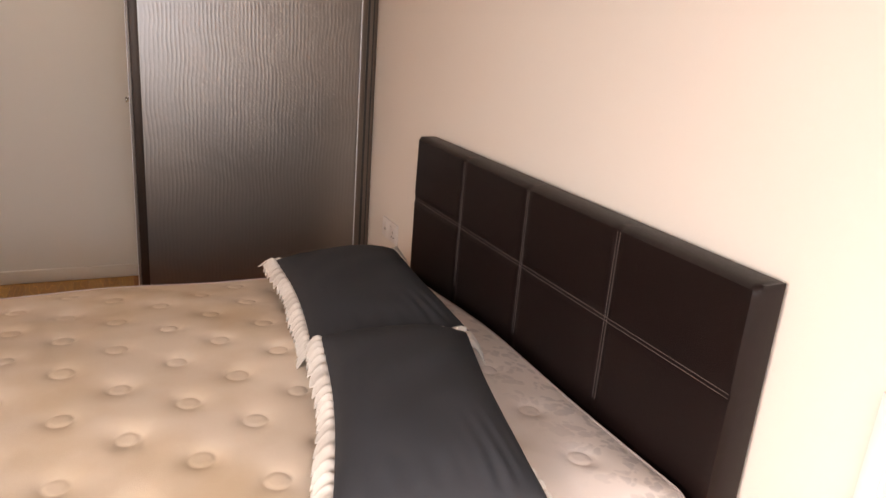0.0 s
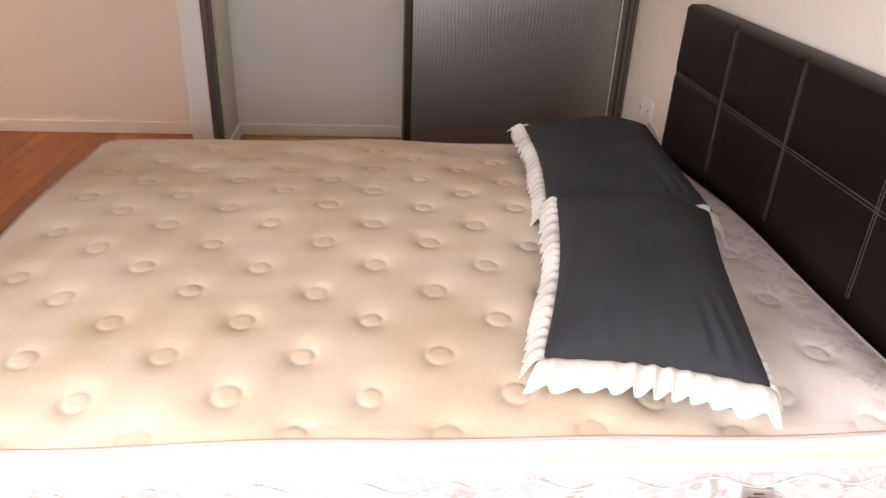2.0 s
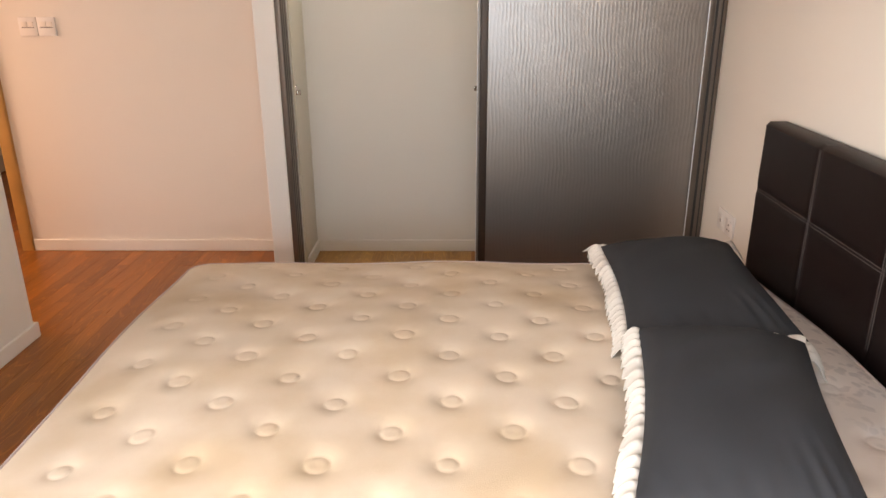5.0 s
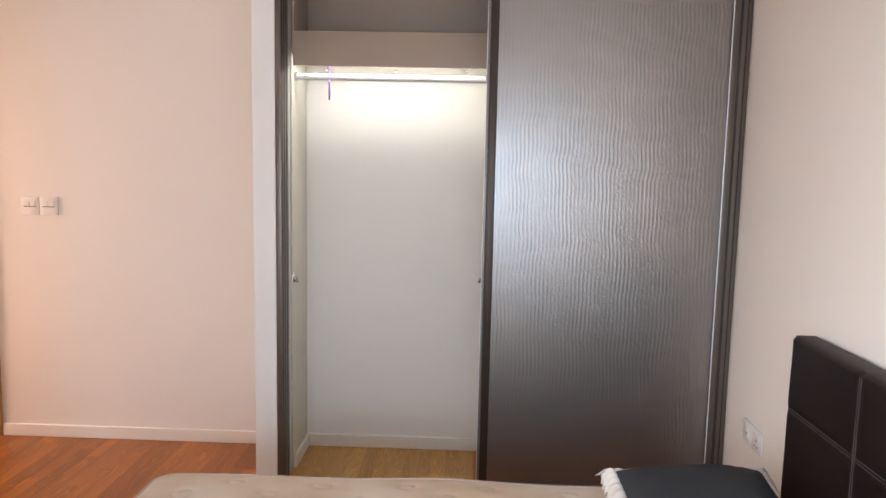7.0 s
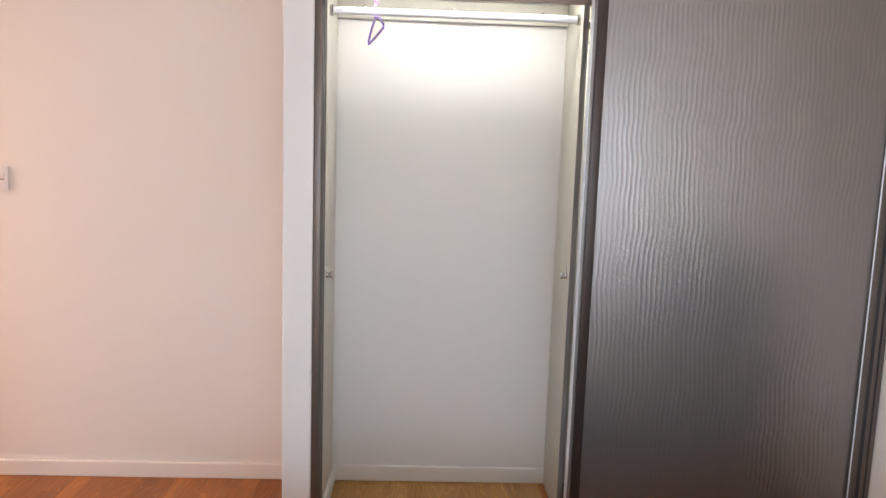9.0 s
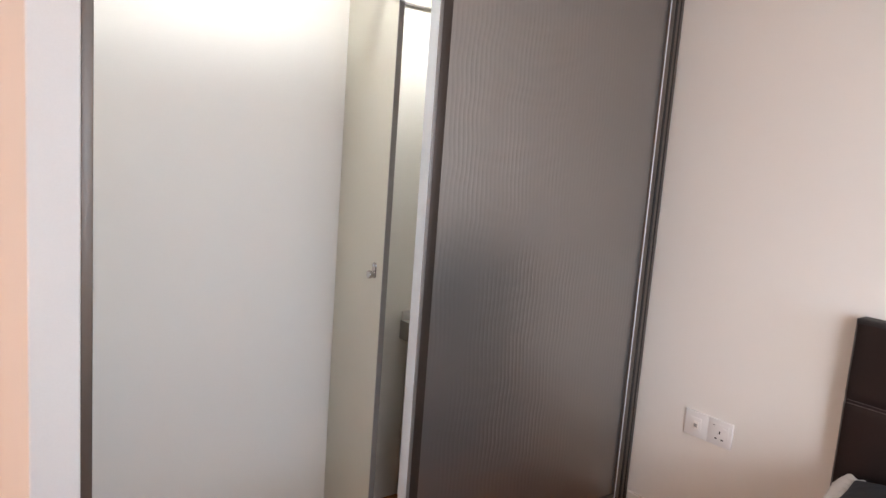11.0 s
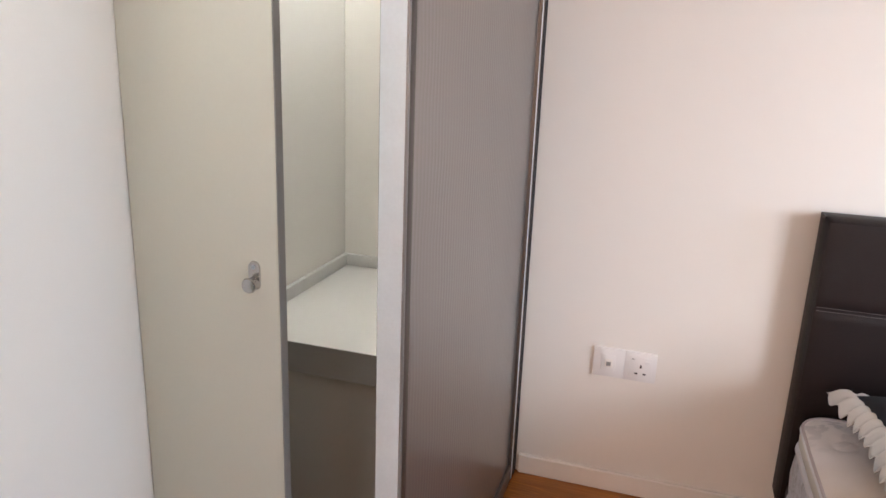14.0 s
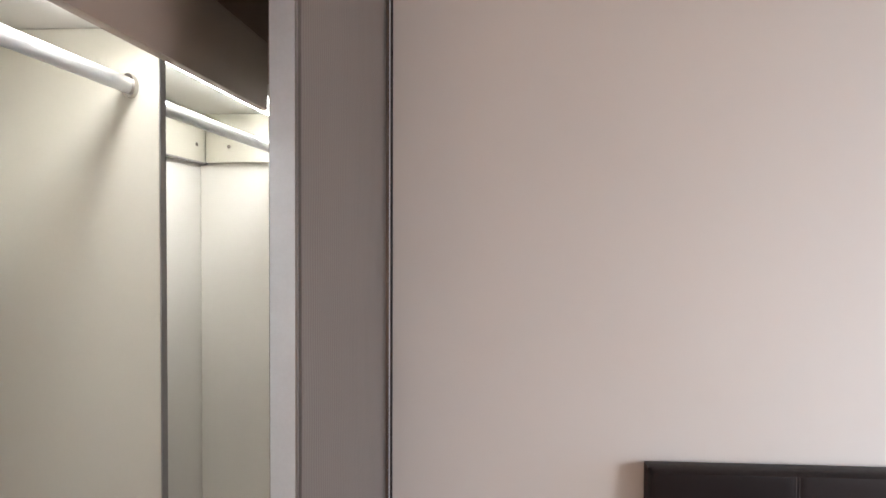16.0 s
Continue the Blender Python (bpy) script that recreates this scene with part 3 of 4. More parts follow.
setting("wall_wardrobe_corner", box(RX, -0.002, 0.06, BACK - 0.002, 0, CEIL - 0.2), M_WALL, "plain white boxed-in column inside the wardrobe", "wall")

ledge = thing("wardrobe_ledge", "white shelf top with grey front edging inside the wardrobe", "shelf", (-0.45, 0.28, 0))
part("top", box(-0.275, 0.258, -0.215, 0.203, 0.583, 0.648, 0.001), M_SHELF, ledge, "white laminate top")
part("edging", box(-0.278, -0.2755, -0.215, 0.203, 0.583, 0.648), M_EDGE, ledge, "grey edging strip", smooth=False)
part("front_panel", box(-0.245, -0.23, -0.2, 0.203, 0.0, 0.582, 0.001), M_LEDGE, ledge, "taupe front panel")
part("upstand", box(-0.275, 0.247, 0.191, 0.203, 0.6485, 0.680, 0.001), M_UPSTAND, ledge, "pale grey upstand strip")
part("upstand", box(0.247, 0.258, -0.215, 0.203, 0.6485, 0.680, 0.001), M_UPSTAND, ledge, "pale grey upstand strip")

top = thing("wardrobe_top_shelf", "taupe laminate top compartment with a deep fascia", "shelf", (-1.0, 0.34, FZ0))
part("fascia", box(-0.81, 0.45, -0.15, -0.132, 0.0, FZ1 - FZ0, 0.0015), M_TAUPE, top, "taupe laminate fascia")
part("board", box(-0.81, 0.81, -0.131, 0.144, 0.05, 0.068, 0.001), M_SHELF, top, "white laminate shelf board")
part("back_panel", box(-0.81, 0.81, 0.126, 0.143, 0.069, 0.56, 0.001), M_TAUPE, top)
part("side_panel", box(-0.82, -0.81, -0.132, 0.143, 0.05, 0.56, 0.001), M_TAUPE, top)
part("side_panel", box(0.795, 0.808, -0.131, 0.125, 0.069, 0.56, 0.001), M_TAUPE, top)

for n, (x0, x1) in enumerate(((SIDE + 0.001, -0.993), (-0.973, RX - 0.001))):
    bt = thing("batten", "cream laminate batten screwed under the shelf", "batten", ((x0 + x1) / 2, BACK - 0.012, (1.742, 1.69)[n]), group="battens under the shelf")
    part("strip", box(-(x1 - x0) / 2, (x1 - x0) / 2, -0.008, 0.011, 0, (0.072, 0.124)[n], 0.001), M_CREAM, bt)
    # thin grey strip draws the shadow line below the batten
    part("underside_edge", box(-(x1 - x0) / 2, (x1 - x0) / 2, -0.0085, 0.011, -0.003, -0.0005), M_EDGE, bt, smooth=False)
    for sx in (-0.32, 0.0, 0.32):
        part("screw", tube([(sx, -0.0075, 0.04), (sx, -0.0105, 0.04)], 0.005, 10), M_CHROME, bt)
bt = thing("batten", "short cream laminate batten on the wardrobe's side", "batten", (RX - 0.011, 0.33, 1.69), group="battens under the shelf")
part("strip", box(-0.009, 0.009, -0.12, 0.132, 0, 0.124, 0.001), M_CREAM, bt)
part("screw", tube([(-0.0085, 0.07, 0.04), (-0.0115, 0.07, 0.04)], 0.005, 10), M_CHROME, bt)


def rod(x0, x1, y, z):
    r = thing("hanging_rail", "flat oval satin aluminium hanging rail with end brackets", "rail", ((x0 + x1) / 2, y, z), group="hanging rails")
    h = (x1 - x0) / 2
    part("bar", tube([(-h + 0.004, 0, 0), (h - 0.004, 0, 0)], 0.0125, 16, 0.55), M_ROD, r)
    for s in (-1, 1):
        part("bracket", tube([(s * h, 0, 0), (s * (h - 0.012), 0, 0)], 0.018, 16, 0.62), M_CHROME, r, "small chrome end bracket")


rod(SIDE, -0.992, 0.255, 1.727)
rod(-0.974, RX, 0.255, 1.713)



def light_bar(x0, x1, depth, up):
    t = thing("cabinet_light", "slim white LED light bar behind the wardrobe fascia", "light", ((x0 + x1) / 2, 0.209, FZ0 + up), group="wardrobe lights")
    h = (x1 - x0) / 2
    part("housing", box(-h, h, 0.0, depth, -0.008, -0.0005, 0.0015), M_PLASTIC, t)
    part("diffuser", box(-h + 0.01, h - 0.01, 0.004, depth - 0.004, -0.0185, -0.0085), M_LED, t, "glowing white diffuser", smooth=False)


light_bar(-1.79, -1.03, 0.034, 0.036)
light_bar(-0.95, -0.25, 0.068, 0.05)

hanger = thing("coat_hanger", "thin purple plastic coat hanger on the rail", "hanger", (-1.67, 0.255, 1.742))
hanger.rotation_euler[2] = radians(11)
arc = [(0, 0.022 * math.cos(a), 0.012 + 0.022 * math.sin(a)) for a in np.linspace(radians(-20), radians(200), 10)]
hook = arc[::-1] + [(0, 0.02, -0.005), (0, 0.0, -0.022), (0, 0, -0.03)]
part("hook", tube(hook, 0.003, 8), M_PURPLE, hanger)
tri = [(0, 0, -0.03), (0, 0.1, -0.052), (0, 0.185, -0.084), (0, 0.18, -0.094), (0, 0, -0.096), (0, -0.18, -0.094), (0, -0.185, -0.084), (0, -0.1, -0.052)]
part("body", tube(tri, 0.004, 8, closed=True), M_PURPLE, hanger)


# ---- plates on the walls ----
def socket_plate():
    t = thing("wall_socket", "white double plate with data outlet and power socket", "socket", (0, -0.281, 0.357))
    part("data_plate", box(-0.009, -0.0005, 0.0002, 0.0855, 0, 0.086, 0.0016, 2), M_PLASTIC, t, "white data outlet plate")
    part("inner_plate", box(-0.0105, -0.0088, 0.024, 0.064, 0.02, 0.066, 0.0006), M_PLASTIC, t)
    part("outlet_frame", box(-0.0118, -0.0104, 0.033, 0.053, 0.03, 0.054, 0.0006), M_TRIM, t)
    part("port", box(-0.0124, -0.0117, 0.037, 0.049, 0.034, 0.046), M_EDGE, t, smooth=False)
    part("power_plate", box(-0.009, -0.0005, -0.0855, -0.0002, 0, 0.086, 0.0016, 2), M_PLASTIC, t, "white power socket plate")
    part("inner_plate", box(-0.0108, -0.0088, -0.074, -0.014, 0.012, 0.072, 0.0008), M_PLASTIC, t)
    part("switch", box(-0.0145, -0.0106, -0.068, -0.053, 0.055, 0.064, 0.001), M_PLASTIC, t)
    part("mark", box(-0.0113, -0.0107, -0.026, -0.018, 0.0645, 0.067), M_EDGE, t, smooth=False)
    part("pin_hole", box(-0.0113, -0.0106, -0.0465, -0.0415, 0.041, 0.050), M_SLOT, t, smooth=False)
    for sy in (-0.055, -0.033):
        part("pin_hole", box(-0.0113, -0.0106, sy - 0.004, sy + 0.004, 0.022, 0.0265), M_SLOT, t, smooth=False)
    return t


socket_plate()
sw = thing("light_switch", "pair of white light switch plates side by side", "switch", (-3.09, BACK, 1.09))
for sx in (-0.088, 0.002):
    pl = part("plate", box(sx, sx + 0.086, -0.009, -0.0005, 0, 0.086, 0.002), M_PLASTIC, sw)
    for k in (0, 1):
        part("rocker", box(sx + 0.014 + k * 0.03, sx + 0.042 + k * 0.03, -0.0125, -0.0088, 0.042, 0.066, 0.001), M_TRIM, pl)
    part("gap_line", box(sx + 0.014, sx + 0.072, -0.0105, -0.0088, 0.037, 0.0415), M_EDGE, pl, smooth=False)

trunk = thing("cable_trunking", "slim white plastic cable trunking fixed upright on the wall", "trunking", (0, -2.468, 0))
part("base", box(-0.005, -0.0005, -0.016, 0.016, SK + 0.002, 0.772, 0.001), M_PLASTIC, trunk)
part("lid", box(-0.011, -0.0055, -0.013, 0.013, SK + 0.002, 0.772, 0.0015), M_PLASTIC, trunk)

# ---- the bed ----
MX0, MX1 = -1.96, -0.115      # foot and head of the mattress
MY0, MY1 = -2.25, -0.712
RIM, CROWN, MBOT = 0.424, 0.030, 0.183
RAD = 0.07


def outline(inset, n=10, seg=40):
    """A rounded rectangle, counter-clockwise, drawn in by inset."""
    x0, x1, y0, y1, r = MX0 + inset, MX1 - inset, MY0 + inset, MY1 - inset, max(RAD - inset, 0.01)
    pts = []
    for cx, cy, a0 in ((x1 - r, y0 + r, -90), (x1 - r, y1 - r, 0), (x0 + r, y1 - r, 90), (x0 + r, y0 + r, 180)):
        for a in np.linspace(a0, a0 + 90, n):
            pts.append((cx + r * math.cos(radians(a)), cy + r * math.sin(radians(a))))
    out = []
    for i, p in enumerate(pts):
        q = pts[(i + 1) % len(pts)]
        d = math.dist(p, q)
        k = max(1, int(d / 0.04))
        out += [(p[0] + (q[0] - p[0]) * j / k, p[1] + (q[1] - p[1]) * j / k) for j in range(k)]
    return out


BC = ((MX0 + MX1) / 2, (MY0 + MY1) / 2)


def sag(x, y):
    """The mattress's edge wanders a little up and down."""
    k = min(max((y + 1.5) / 0.8, 0), 1)
    return 0.004 * math.sin(x * 5.1 + 1.0) + 0.003 * math.sin(x * 11 + y * 7) - 0.038 * k * k * (3 - 2 * k)


def band(profile):
    """A skirt round the mattress through (inset, z) points."""
    bm = bmesh.new()
    rings = []
    base = outline(0.0)
    for inset, z in profile:
        ring = []
        for (x, y) in base:
            vx, vy = x - BC[0], y - BC[1]
            sx = 1 - inset / (MX1 - MX0) * 2
            sy = 1 - inset / (MY1 - MY0) * 2
            ring.append(bm.verts.new((vx * sx, vy * sy, z + sag(x, y) * (z - MBOT + 0.08) / 0.3)))
        rings.append(ring)
    n = len(base)
    for a, c in zip(rings, rings[1:]):
        for k in range(n):
            bm.faces.new((a[k], a[(k + 1) % n], c[(k + 1) % n], c[k]))
    return bm


TX, TY = 0.243, 0.1055
TUFTS = []
for j in range(-1, 14):
    y = -2.158 + TY * j if j >= 0 else -2.236
    off = 0.0 if j % 2 == 0 else TX / 2
    for i in range(-5, 6):
        x = -1.105 + off + i * TX
        if MX0 + 0.03 < x < MX1 - 0.03 and y < MY1 - 0.02:
            TUFTS.append((x + random.uniform(-0.006, 0.006), y + random.uniform(-0.006, 0.006)))


def mattress_top():
    nx, ny = 500, 410
    xs = np.linspace(MX0, MX1, nx)
    ys = np.linspace(MY0, MY1, ny)
    X, Y = np.meshgrid(xs, ys)
    ex = np.minimum(X - MX0, MX1 - X)
    ey = np.minimum(Y - MY0, MY1 - Y)
    e = np.minimum(ex, ey)
    Z = RIM + CROWN * (1 - np.exp(-np.maximum(e, 0) / 0.10)) + 0.012 * np.clip(e / 0.6, 0, 1)
    H = np.zeros_like(X)
    for k, (tx, ty) in enumerate(TUFTS):
        r = np.hypot((X - tx), (Y - ty))
        R0 = 0.0222 + 0.002 * math.sin(k * 2.3)
        dep = 0.0105 + 0.0025 * math.sin(k * 1.7)
        H += -dep * np.exp(-(r / 0.037) ** 2) + 0.0055 * np.clip(1 - (r / R0) ** 2, 0, 1) ** 0.7 - 0.0007 * np.exp(-((r - R0 - 0.002) / 0.006) ** 2)
    H += 0.0035 * np.sin(X * 9 + 2 * np.sin(Y * 6)) * np.sin(Y * 10 + 1)
    Z += H * np.clip(e / 0.03, 0, 1)
    # rounded corners: pull the grid's corners onto an arc
    cx = np.clip(X, MX0 + RAD, MX1 - RAD)
    cy = np.clip(Y, MY0 + RAD, MY1 - RAD)
    dx, dy = X - cx, Y - cy
    m = np.maximum(np.abs(dx), np.abs(dy))
    d = np.hypot(dx, dy)
    s = np.where(d > 1e-9, m / np.maximum(d, 1e-9), 1.0)
    X2, Y2 = cx + dx * s, cy + dy * s
    S = np.vectorize(sag)(X2, Y2)
    Z += S
    verts = np.stack([X2 - BC[0], Y2 - BC[1], Z], -1).reshape(-1, 3)
    idx = np.arange(nx * ny).reshape(ny, nx)
    faces = np.stack([idx[:-1, :-1], idx[:-1, 1:], idx[1:, 1:], idx[1:, :-1]], -1).reshape(-1, 4)
    me = bpy.data.meshes.new("top")
    me.from_pydata(verts.tolist(), [], faces.tolist())
    me.materials.append(M_KNIT)
    me.shade_smooth()
    return new("top", me)


mattress = thing("mattress", "cream pillow-top mattress with tufted dimples and floral sides", "mattress", (BC[0], BC[1], 0))
mt = mattress_top()
mt.parent = mattress
tagged(mt, "stained cream knitted top with round tufts")
part("piping", tube([(x - BC[0], y - BC[1], RIM + sag(x, y)) for x, y in outline(0.0)], 0.0035, 8, closed=True), M_PIPING, mattress, "thin grey piping round the top")
part("upper_tape", band([(-0.001, RIM - 0.003), (-0.005, RIM - 0.007), (-0.003, RIM - 0.012)]), M_TAPE, mattress, "white binding tape")
part("gusset", band([(0.002, RIM - 0.009), (-0.003, RIM - 0.028), (-0.002, RIM - 0.048), (0.004, RIM - 0.060)]), M_GUSSET, mattress, "cream mesh gusset")
part("middle_tape", band([(0.003, RIM - 0.057), (-0.006, RIM - 0.061), (-0.007, RIM - 0.070), (-0.002, RIM - 0.078)]), M_TAPE, mattress, "white binding tape")
part("side_panel", band([(0.001, RIM - 0.074), (-0.005, RIM - 0.097), (-0.008, 0.28), (-0.005, 0.225), (0.001, MBOT + 0.017)]), M_FLORAL, mattress, "white and silver floral damask side")
part("lower_tape", band([(0.0, MBOT + 0.02), (-0.006, MBOT + 0.013), (-0.005, MBOT + 0.002), (0.03, MBOT), (0.3, MBOT)]), M_TAPE, mattress, "white binding tape")


def drawn_out(ob):
    """The far corner at the foot of the mattress is pulled outwards."""
    half, deep = (MX1 - MX0) / 2, MY1 - MY0
    for v in ob.data.vertices:
        k = min(max((-v.co.x / half - 0.25) / 0.75, 0), 1)
        v.co.x -= 0.06 * k * min(max(v.co.y / deep + 0.5, 0), 1)


for ob in mattress.children:
    drawn_out(ob)


def quilt_line(z0, amp, ph):
    pts = []
    for x in np.arange(MX0 + 0.09, MX1 - 0.09, 0.012):
        pts.append((x - BC[0], MY0 - 0.0085 - BC[1], z0 + amp * math.sin(x * 2 * math.pi / 0.157 + ph + 0.5 * math.sin(x * 7)) + 0.5 * sag(x, MY0)))
    return tube(pts, 0.0014, 6)


for k in range(4):
    part("quilting_seam", quilt_line(0.224 + 0.035 * k, (0.013, 0.018, 0.015, 0.012)[k], (0.4, 2.3, 0.1, 3.4)[k]), M_TAPE, mattress)
for lx, lz, tilt in ((-1.68, 0.281, -6), (-0.442, 0.296, 5)):
    pm = Matrix.Translation((lx - BC[0], MY0 - 0.011 - BC[1], lz)) @ Matrix.Rotation(radians(tilt), 4, "Y")
    bm = box(-0.028, 0.028, -0.004, 0.003, -0.019, 0.019, 0.0035, 2)
    bm.transform(pm)
    lab = part("label_plate", bm, M_BADGE, mattress, "small silver metal badge")
    for w, z, h in ((0.02, 0.009, 0.0025), (0.034, -0.003, 0.008), (0.016, -0.012, 0.003)):
        bm = box(-w / 2, w / 2, -0.0047, -0.0041, z - h / 2, z + h / 2)
        bm.transform(pm)
        part("print", bm, M_SLOT, lab, smooth=False)


def divan(x0, x1):
    d = thing("divan_base", "dark brown upholstered divan base on small feet", "bed base", ((x0 + x1) / 2, BC[1], 0), group="divan halves")
    h, w = (x1 - x0) / 2, (MY1 - MY0) / 2
    bm = box(-h, h, -w + 0.004, w - 0.004, 0.03, MBOT - 0.001, 0.014, 3)
    part("body", bm, M_DIVAN, d)
    for sx in (-h + 0.06, h - 0.06):
        for sy in (-w + 0.034, w - 0.034):
            part("foot", cyl(sx, sy, 0.0, 0.0295, 0.024, 0.029), M_BLACKPL, d, "round black plastic foot")


divan(-1.95, -1.06)
divan(-1.05, -0.092)

HY0, HY1, HZ = -2.243, -0.70, 0.88


def headboard():
    t = thing("headboard", "dark brown leatherette headboard with pale cross stitching", "headboard", (-0.05, (HY0 + HY1) / 2, 0))
    h = (HY1 - HY0) / 2
    # padded front: a fine sheet drawn in at the seams
    ny, nz = 160, 70
    z0, z1 = 0.12, HZ
    seams_y = [-h + 2 * h * k / 4 for k in (1, 2, 3)]
    row = 0.656
    bm = bmesh.new()
    T = 0.036
    grid = []
    for j in range(nz + 1):
        z = z0 + (z1 - z0) * j / nz
        line_ = []
        for i in range(ny + 1):
            y = -h + 2 * h * i / ny
            d = min([abs(y - s) for s in seams_y] + [abs(z - row)])
            dent = 0.0035 * math.exp(-(d / 0.010) ** 2)
            ed = min(y + h, h - y, z1 - z)
            rnd = 0.016
            roll = rnd - math.sqrt(max(rnd ** 2 - max(rnd - ed, 0) ** 2, 0))
            wob = 0.0012 * math.sin(y * 13 + z * 5) * math.sin(z * 17)
            line_.append(bm.verts.new((-T + dent + roll + wob, y, z)))
        grid.append(line_)
    for j in range(nz):
        for i in range(ny):
            bm.faces.new((grid[j][i], grid[j][i + 1], grid[j + 1][i + 1], grid[j + 1][i]))
    # sides, top and back
    rim = [grid[j][0] for j in range(nz + 1)] + grid[nz][1:] + [grid[j][ny] for j in range(nz - 1, -1, -1)]
    back = [bm.verts.new((0.036, v.co.y, v.co.z)) for v in rim]
    for a, b_, c, d in zip(rim, rim[1:], back[1:], back):
        bm.faces.new((a, b_, c, d))
    bm.faces.new(back)
    part("padded_panel", bm, M_LEATHER, t)
    X = -T + 0.001

    def stitches(a, c):
        bm = bmesh.new()
        a, c = Vector(a), Vector(c)
        L = (c - a).length
        n = int(L / 0.009)
        for k in range(n):
            p, q = a.lerp(c, (k + 0.1) / n), a.lerp(c, (k + 0.86) / n)
            tube([p, q], 0.00075, 5, bm=bm)
        return bm
    for s in seams_y:
        for o in (-0.0045, 0.0045):
            part("stitching", stitches((X, s + o, 0.45), (X, s + o, HZ - 0.012)), M_THREAD, t, "pale twin stitching")
            part("stitching", stitches((X + 0.012, s + o, HZ + 0.0012), (0.03, s + o, HZ + 0.0012)), M_THREAD, t)
    for o in (-0.0045, 0.0045):
        part("stitching", stitches((X, -h + 0.012, row + o), (X, h - 0.012, row + o)), M_THREAD, t, "pale twin stitching")
    for sy in (-h + 0.2, h - 0.2):
        part("leg", box(0.005, 0.032, sy - 0.03, sy + 0.03, 0.0, 0.13, 0.003), M_BLACKPL, t)
    return t


headboard()


def pillow(label, quad, z, thick, spans):
    """A filled slate pillow over four corners (foot-near, head-near, head-far, foot-far) with a gathered white frill."""
    cx = sum(p[0] for p in quad) / 4
    cy = sum(p[1] for p in quad) / 4
    t = thing("pillow", label, "pillow", (cx, cy, z), group="pillows on the mattress")
    A, B, C, D = (Vector((p[0] - cx, p[1] - cy, p[2] if len(p) > 2 else 0)) for p in quad)

    def at(u, v):
        # sides draw in a little between the corners
        p = A * (1 - u) * (1 - v) + B * u * (1 - v) + C * u * v + D * (1 - u) * v
        pinch = 0.05 * (math.sin(math.pi * v) ** 1.0)
        uu = u + (0.5 - u) * pinch * 2 * abs(u - 0.5) * 2
        pv = 0.03 * math.sin(math.pi * u)
        vv = v + (0.5 - v) * pv * 2 * abs(v - 0.5) * 2
        return A * (1 - uu) * (1 - vv) + B * uu * (1 - vv) + C * uu * vv + D * (1 - uu) * vv

    def height(u, v):
        f = (1 - abs(2 * u - 1) ** 2.6) * (1 - abs(2 * v - 1) ** 3.0)
        wr = 0.006 * math.sin(9 * u + 4 * math.sin(5 * v)) * math.sin(7 * v + 2) * f
        return max(f, 0) ** 0.55, wr
    n = 90
    bm = bmesh.new()
    topg, botg = [], []
    for i in range(n + 1):
        ra, rb = [], []
        for j in range(n + 1):
            u, v = i / n, j / n
            p = at(u, v)
            f, wr = height(u, v)
            edge_d = min(u, 1 - u, v, 1 - v)
            crn = math.exp(-((u - 0.8) ** 2 + (v - 0.05) ** 2) / 0.02)
            crease = 0.0045 * math.sin(46 * u + 9 * v + 3 * math.sin(6 * v)) * max(0, 1 - edge_d / 0.13) * f + 0.005 * crn * math.sin(70 * u + 34 * v) * f
            ra.append(bm.verts.new((p.x, p.y, p.z + thick * f + wr + crease)))
            edge = i in (0, n) or j in (0, n)
            rb.append(ra[-1] if edge else bm.verts.new((p.x, p.y, p.z - 0.028 * f)))
        topg.append(ra)
        botg.append(rb)
    for g in (topg, botg):
        for i in range(n):
            for j in range(n):
                bm.faces.new((g[i][j], g[i + 1][j], g[i + 1][j + 1], g[i][j + 1]))
    part("cushion", bm, M_SLATE, t, "dark slate grey cotton cover")
    # frill: a gathered ribbon along each edge
    edges = {"foot": ((0, 0), (0, 1)), "near": ((0, 0), (1, 0)), "head": ((1, 0), (1, 1)), "far": ((0, 1), (1, 1))}
    ways = {"foot": Vector((-1, 0, 0)), "near": Vector((0, -1, 0)), "head": Vector((1, 0, 0)), "far": Vector((0, 1, 0))}
    for name, f0, f1, lift, fan0, fan1, wide in spans:
        a, c = edges[name]
        along = (at(*c) - at(*a)).normalized()
        base = (ways[name] - along * ways[name].dot(along)).normalized()
        L = (at(*a) - at(*c)).length * (f1 - f0)
        m = int(L / 0.0035)
        ph = random.random() * 6
        bm = bmesh.new()
        rows = []
        for i in range(m + 1):
            s = i / m
            f = f0 + (f1 - f0) * s
            p = at(a[0] + (c[0] - a[0]) * f, a[1] + (c[1] - a[1]) * f)
            d = s * L
            fan = fan1 * max(0, 1 - (L - d) / 0.07) ** 1.5 - fan0 * max(0, 1 - d / 0.07) ** 1.5
            outd = (base + along * fan).normalized() * (1 + 0.25 * abs(fan))
            wave = d / 0.036 * 2 * math.pi + ph + 1.9 * math.sin(d * 23 + ph)
            amp = 0.0072 * (1 + 0.5 * math.sin(d * 31 + 2 * ph))
            w = wide * (0.048 + 0.008 * abs(math.sin(wave / 2)) + 0.005 * math.sin(d * 19 + ph))
            row = []
            for q in range(8):
                g = q / 7
                ruff = (amp * math.sin(wave + 1.3 * g)) * g ** 0.6
                bulge = 0.010 * math.sin(math.pi * min(g * 1.15, 1))
                drop = (lift - 0.026) * g ** 1.2
                pt = p + outd * (w * g - 0.006) + along * (0.004 * math.cos(wave) * g)
                row.append(bm.verts.new((pt.x, pt.y, pt.z + 0.003 + drop + ruff + bulge)))
            rows.append(row)
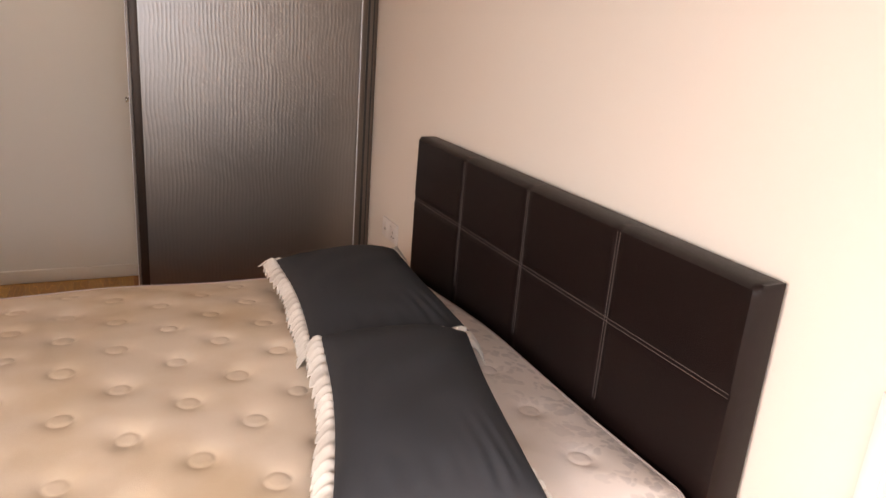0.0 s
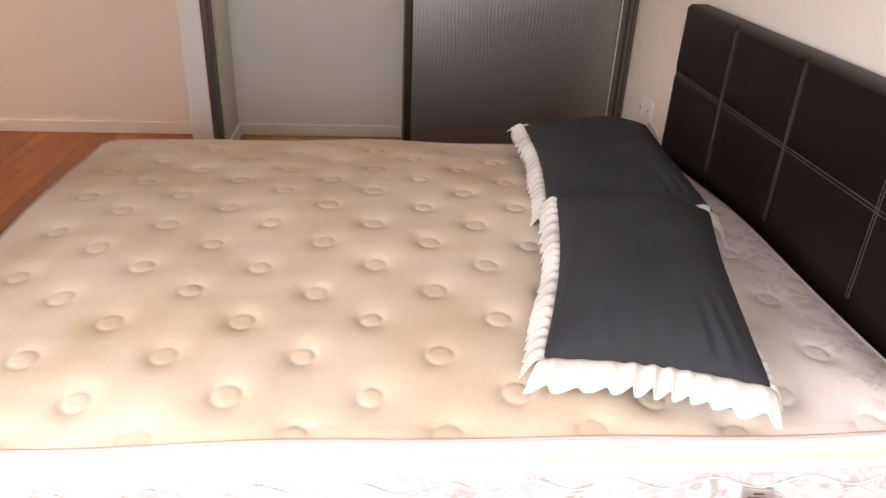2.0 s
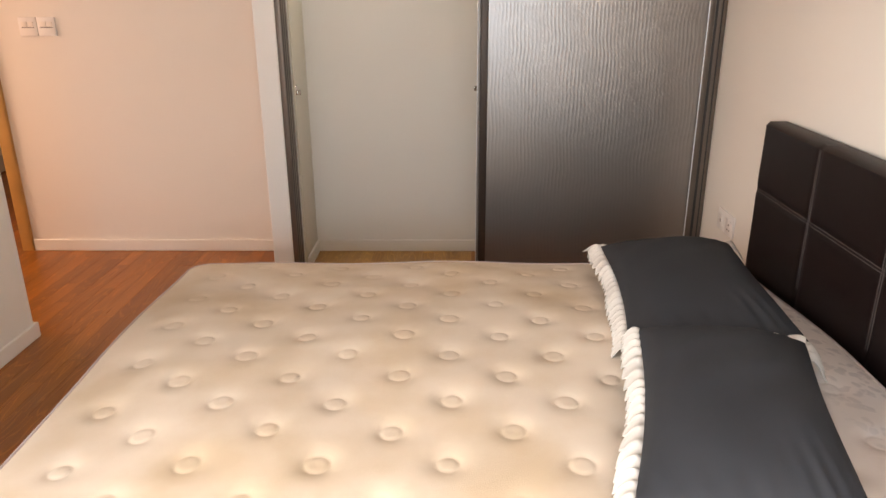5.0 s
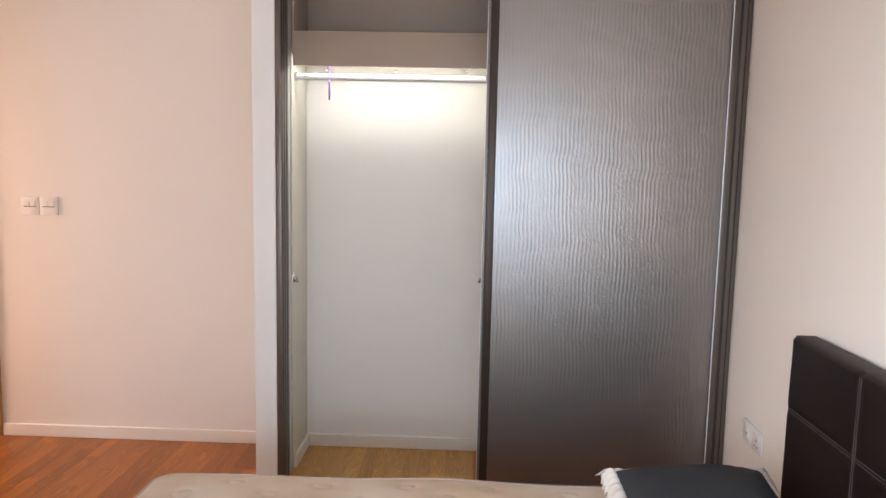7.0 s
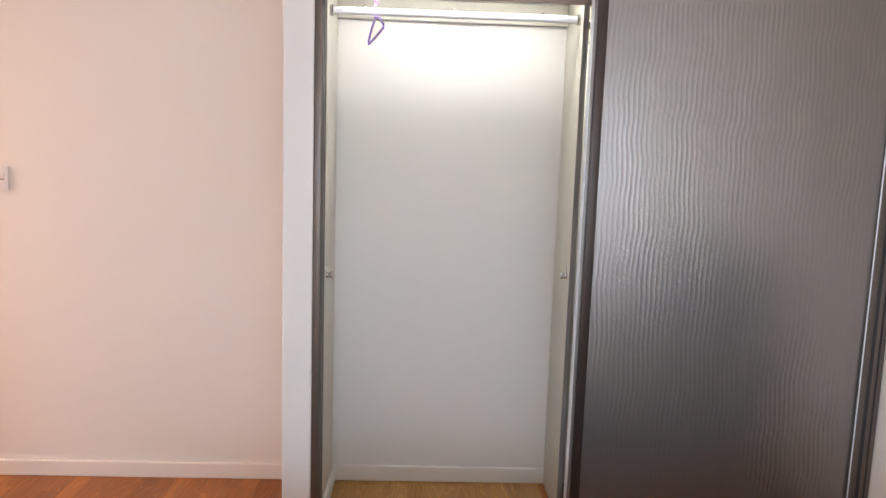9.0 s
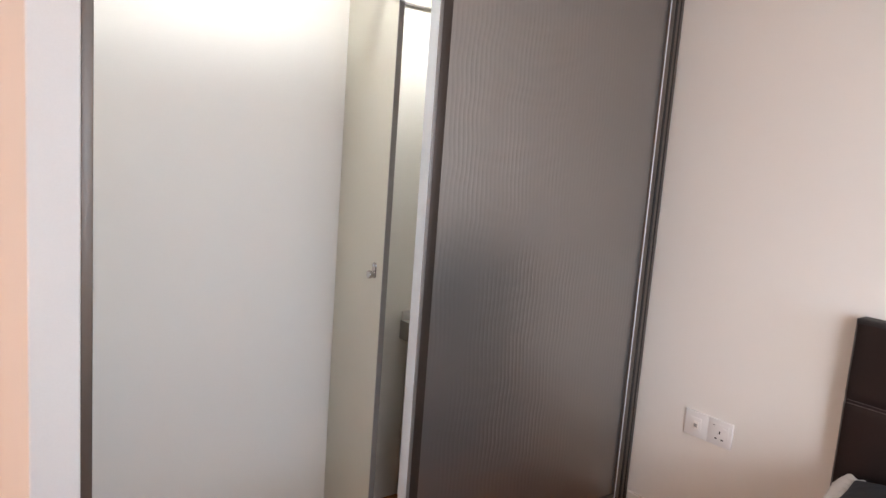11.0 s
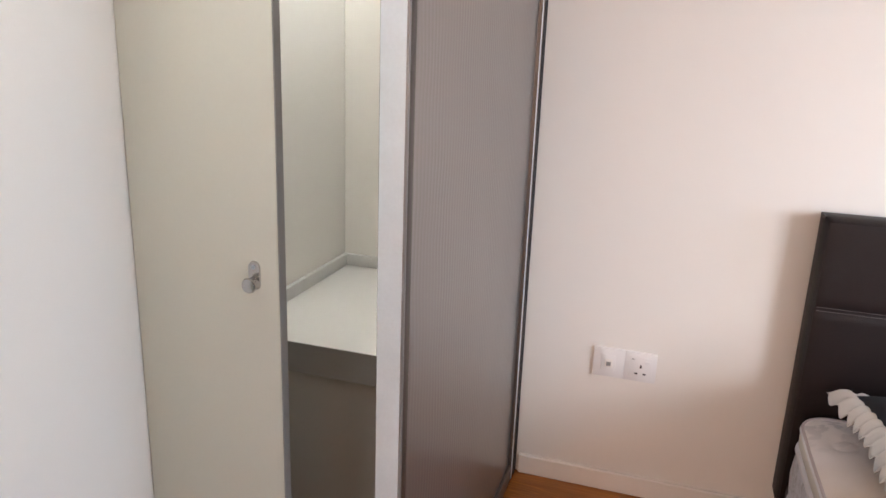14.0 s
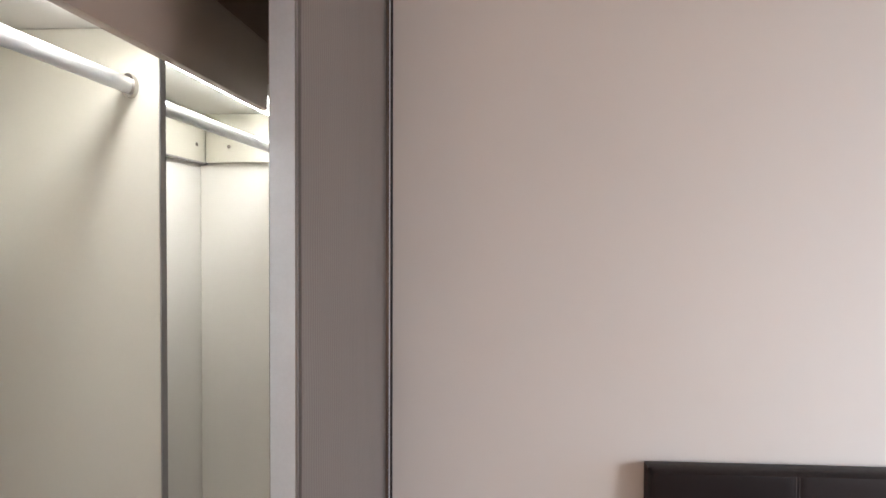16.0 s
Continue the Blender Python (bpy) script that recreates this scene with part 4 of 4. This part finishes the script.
        for r0, r1 in zip(rows, rows[1:]):
            for q in range(7):
                bm.faces.new((r0[q], r0[q + 1], r1[q + 1], r1[q]))
        ob = part("frill", bm, M_RUFFLE, t, "gathered white cotton frill")
        so = ob.modifiers.new("thickness", "SOLIDIFY")
        so.thickness = 0.0016
    return t


pillow("dark slate pillow with a white frill lying near the headboard",
       ((-0.688, -1.545, 0.0), (-0.25, -1.545, 0.0), (-0.19, -0.80, 0.0), (-0.625, -0.835, 0.0)), 0.492, 0.085,
       (("foot", 0, 1, 0, 0, 0.5, 0.8), ("far", 0, 1, 0, 1, 1, 1), ("head", 0.9, 1, 0, 0, 1, 0.8)))
pillow("dark slate pillow with a white frill overlapping the other pillow",
       ((-0.815, -2.135, 0.0), (-0.444, -2.225, 0.0), (-0.285, -1.565, 0.022), (-0.665, -1.525, 0.036)), 0.495, 0.095,
       (("foot", 0, 1, 0, 0.4, 0.2, 0.8), ("near", 0, 1, 0, 0.4, 0.25, 0.98), ("head", 0.0, 0.2, -0.012, 0.35, 0, 0.55), ("head", 0.87, 1, -0.012, 0, 0.35, 0.9), ("far", 0.66, 1, 0.03, 0, 0.35, 0.55)))

# ---- the floor: strips of teak laid towards the wardrobe ----
setting("floor", box(-4.67, 0.12, SOUTH - 0.15, 2.5, -0.08, -0.006), M_SUBFLOOR, "dark bedding under the timber strips", "floor")
floor_ob = bpy.data.objects["floor"]
tagged(floor_ob, "orange brown teak strip floor with a satin finish")
W = 0.0635
near, rest = [], []
rng = random.Random(4)
x = 0.0
while x > -4.5:
    y = SOUTH - rng.uniform(0, 0.6)
    while y < 2.4:
        L = rng.choice((0.36, 0.45, 0.54, 0.63, 0.75))
        y0, y1 = max(y, SOUTH), min(y + L, 2.4)
        if -1.85 < x < -1.0 and y0 < 0.0 < y1:
            y1, L = 0.0, -y
        if y1 - y0 > 0.03:
            hit = (x > -1.95 and -2.6 < y1 and y0 < -2.15) or (x > -3.2 and x < -1.9 and y1 > -0.9 and y0 < BACK) or (-1.85 < x < -1.0 and y1 > 0.0 and y0 < BACK)
            (near if hit else rest).append((x, y0, y1))
        y += L
    x -= W
shapes = {}
for (x, y0, y1) in near[:300]:
    L = round((y1 - y0) / 0.03) * 0.03 if abs((y1 - y0) / 0.03 - round((y1 - y0) / 0.03)) < 0.01 else y1 - y0
    # strips inside the wardrobe take the wood coloured as if lit
    pale = -1.85 < x < -1.0 and y0 > -0.01
    key = (round(L, 3), pale)
    if key not in shapes:
        bm = box(-W + 0.0002, -0.0002, 0.0003, L - 0.0003, -0.006, 0.0, 0.0)
        es = [e for e in bm.edges if all(v.co.z > -0.001 for v in e.verts)]
        bmesh.ops.bevel(bm, geom=es, offset=0.0004, segments=1, affect="EDGES")
        bmesh.ops.recalc_face_normals(bm, faces=bm.faces)
        me = bpy.data.meshes.new("plank")
        bm.to_mesh(me)
        bm.free()
        me.materials.append(M_WOOD_LIT if pale else M_WOOD)
        shapes[key] = me
    ob = new("plank", shapes[key])
    ob.location = (x, y0, rng.uniform(-0.0004, 0.0003))
    ob.parent = floor_ob
verts, faces = [], []
for (x, y0, y1) in near[300:] + rest:
    b0 = len(verts)
    for z in (-0.006, 0.0):
        verts += [(x - W + 0.0003, y0 + 0.0003, z), (x - 0.0003, y0 + 0.0003, z), (x - 0.0003, y1 - 0.0003, z), (x - W + 0.0003, y1 - 0.0003, z)]
    faces += [(b0 + 4, b0 + 5, b0 + 6, b0 + 7), (b0, b0 + 1, b0 + 5, b0 + 4), (b0 + 1, b0 + 2, b0 + 6, b0 + 5), (b0 + 2, b0 + 3, b0 + 7, b0 + 6), (b0 + 3, b0, b0 + 4, b0 + 7)]
me = bpy.data.meshes.new("plank_field")
me.from_pydata(verts, [], faces)
me.materials.append(M_WOOD)
ob = new("plank_field", me)
ob.parent = floor_ob
tagged(ob, kind="stuff")
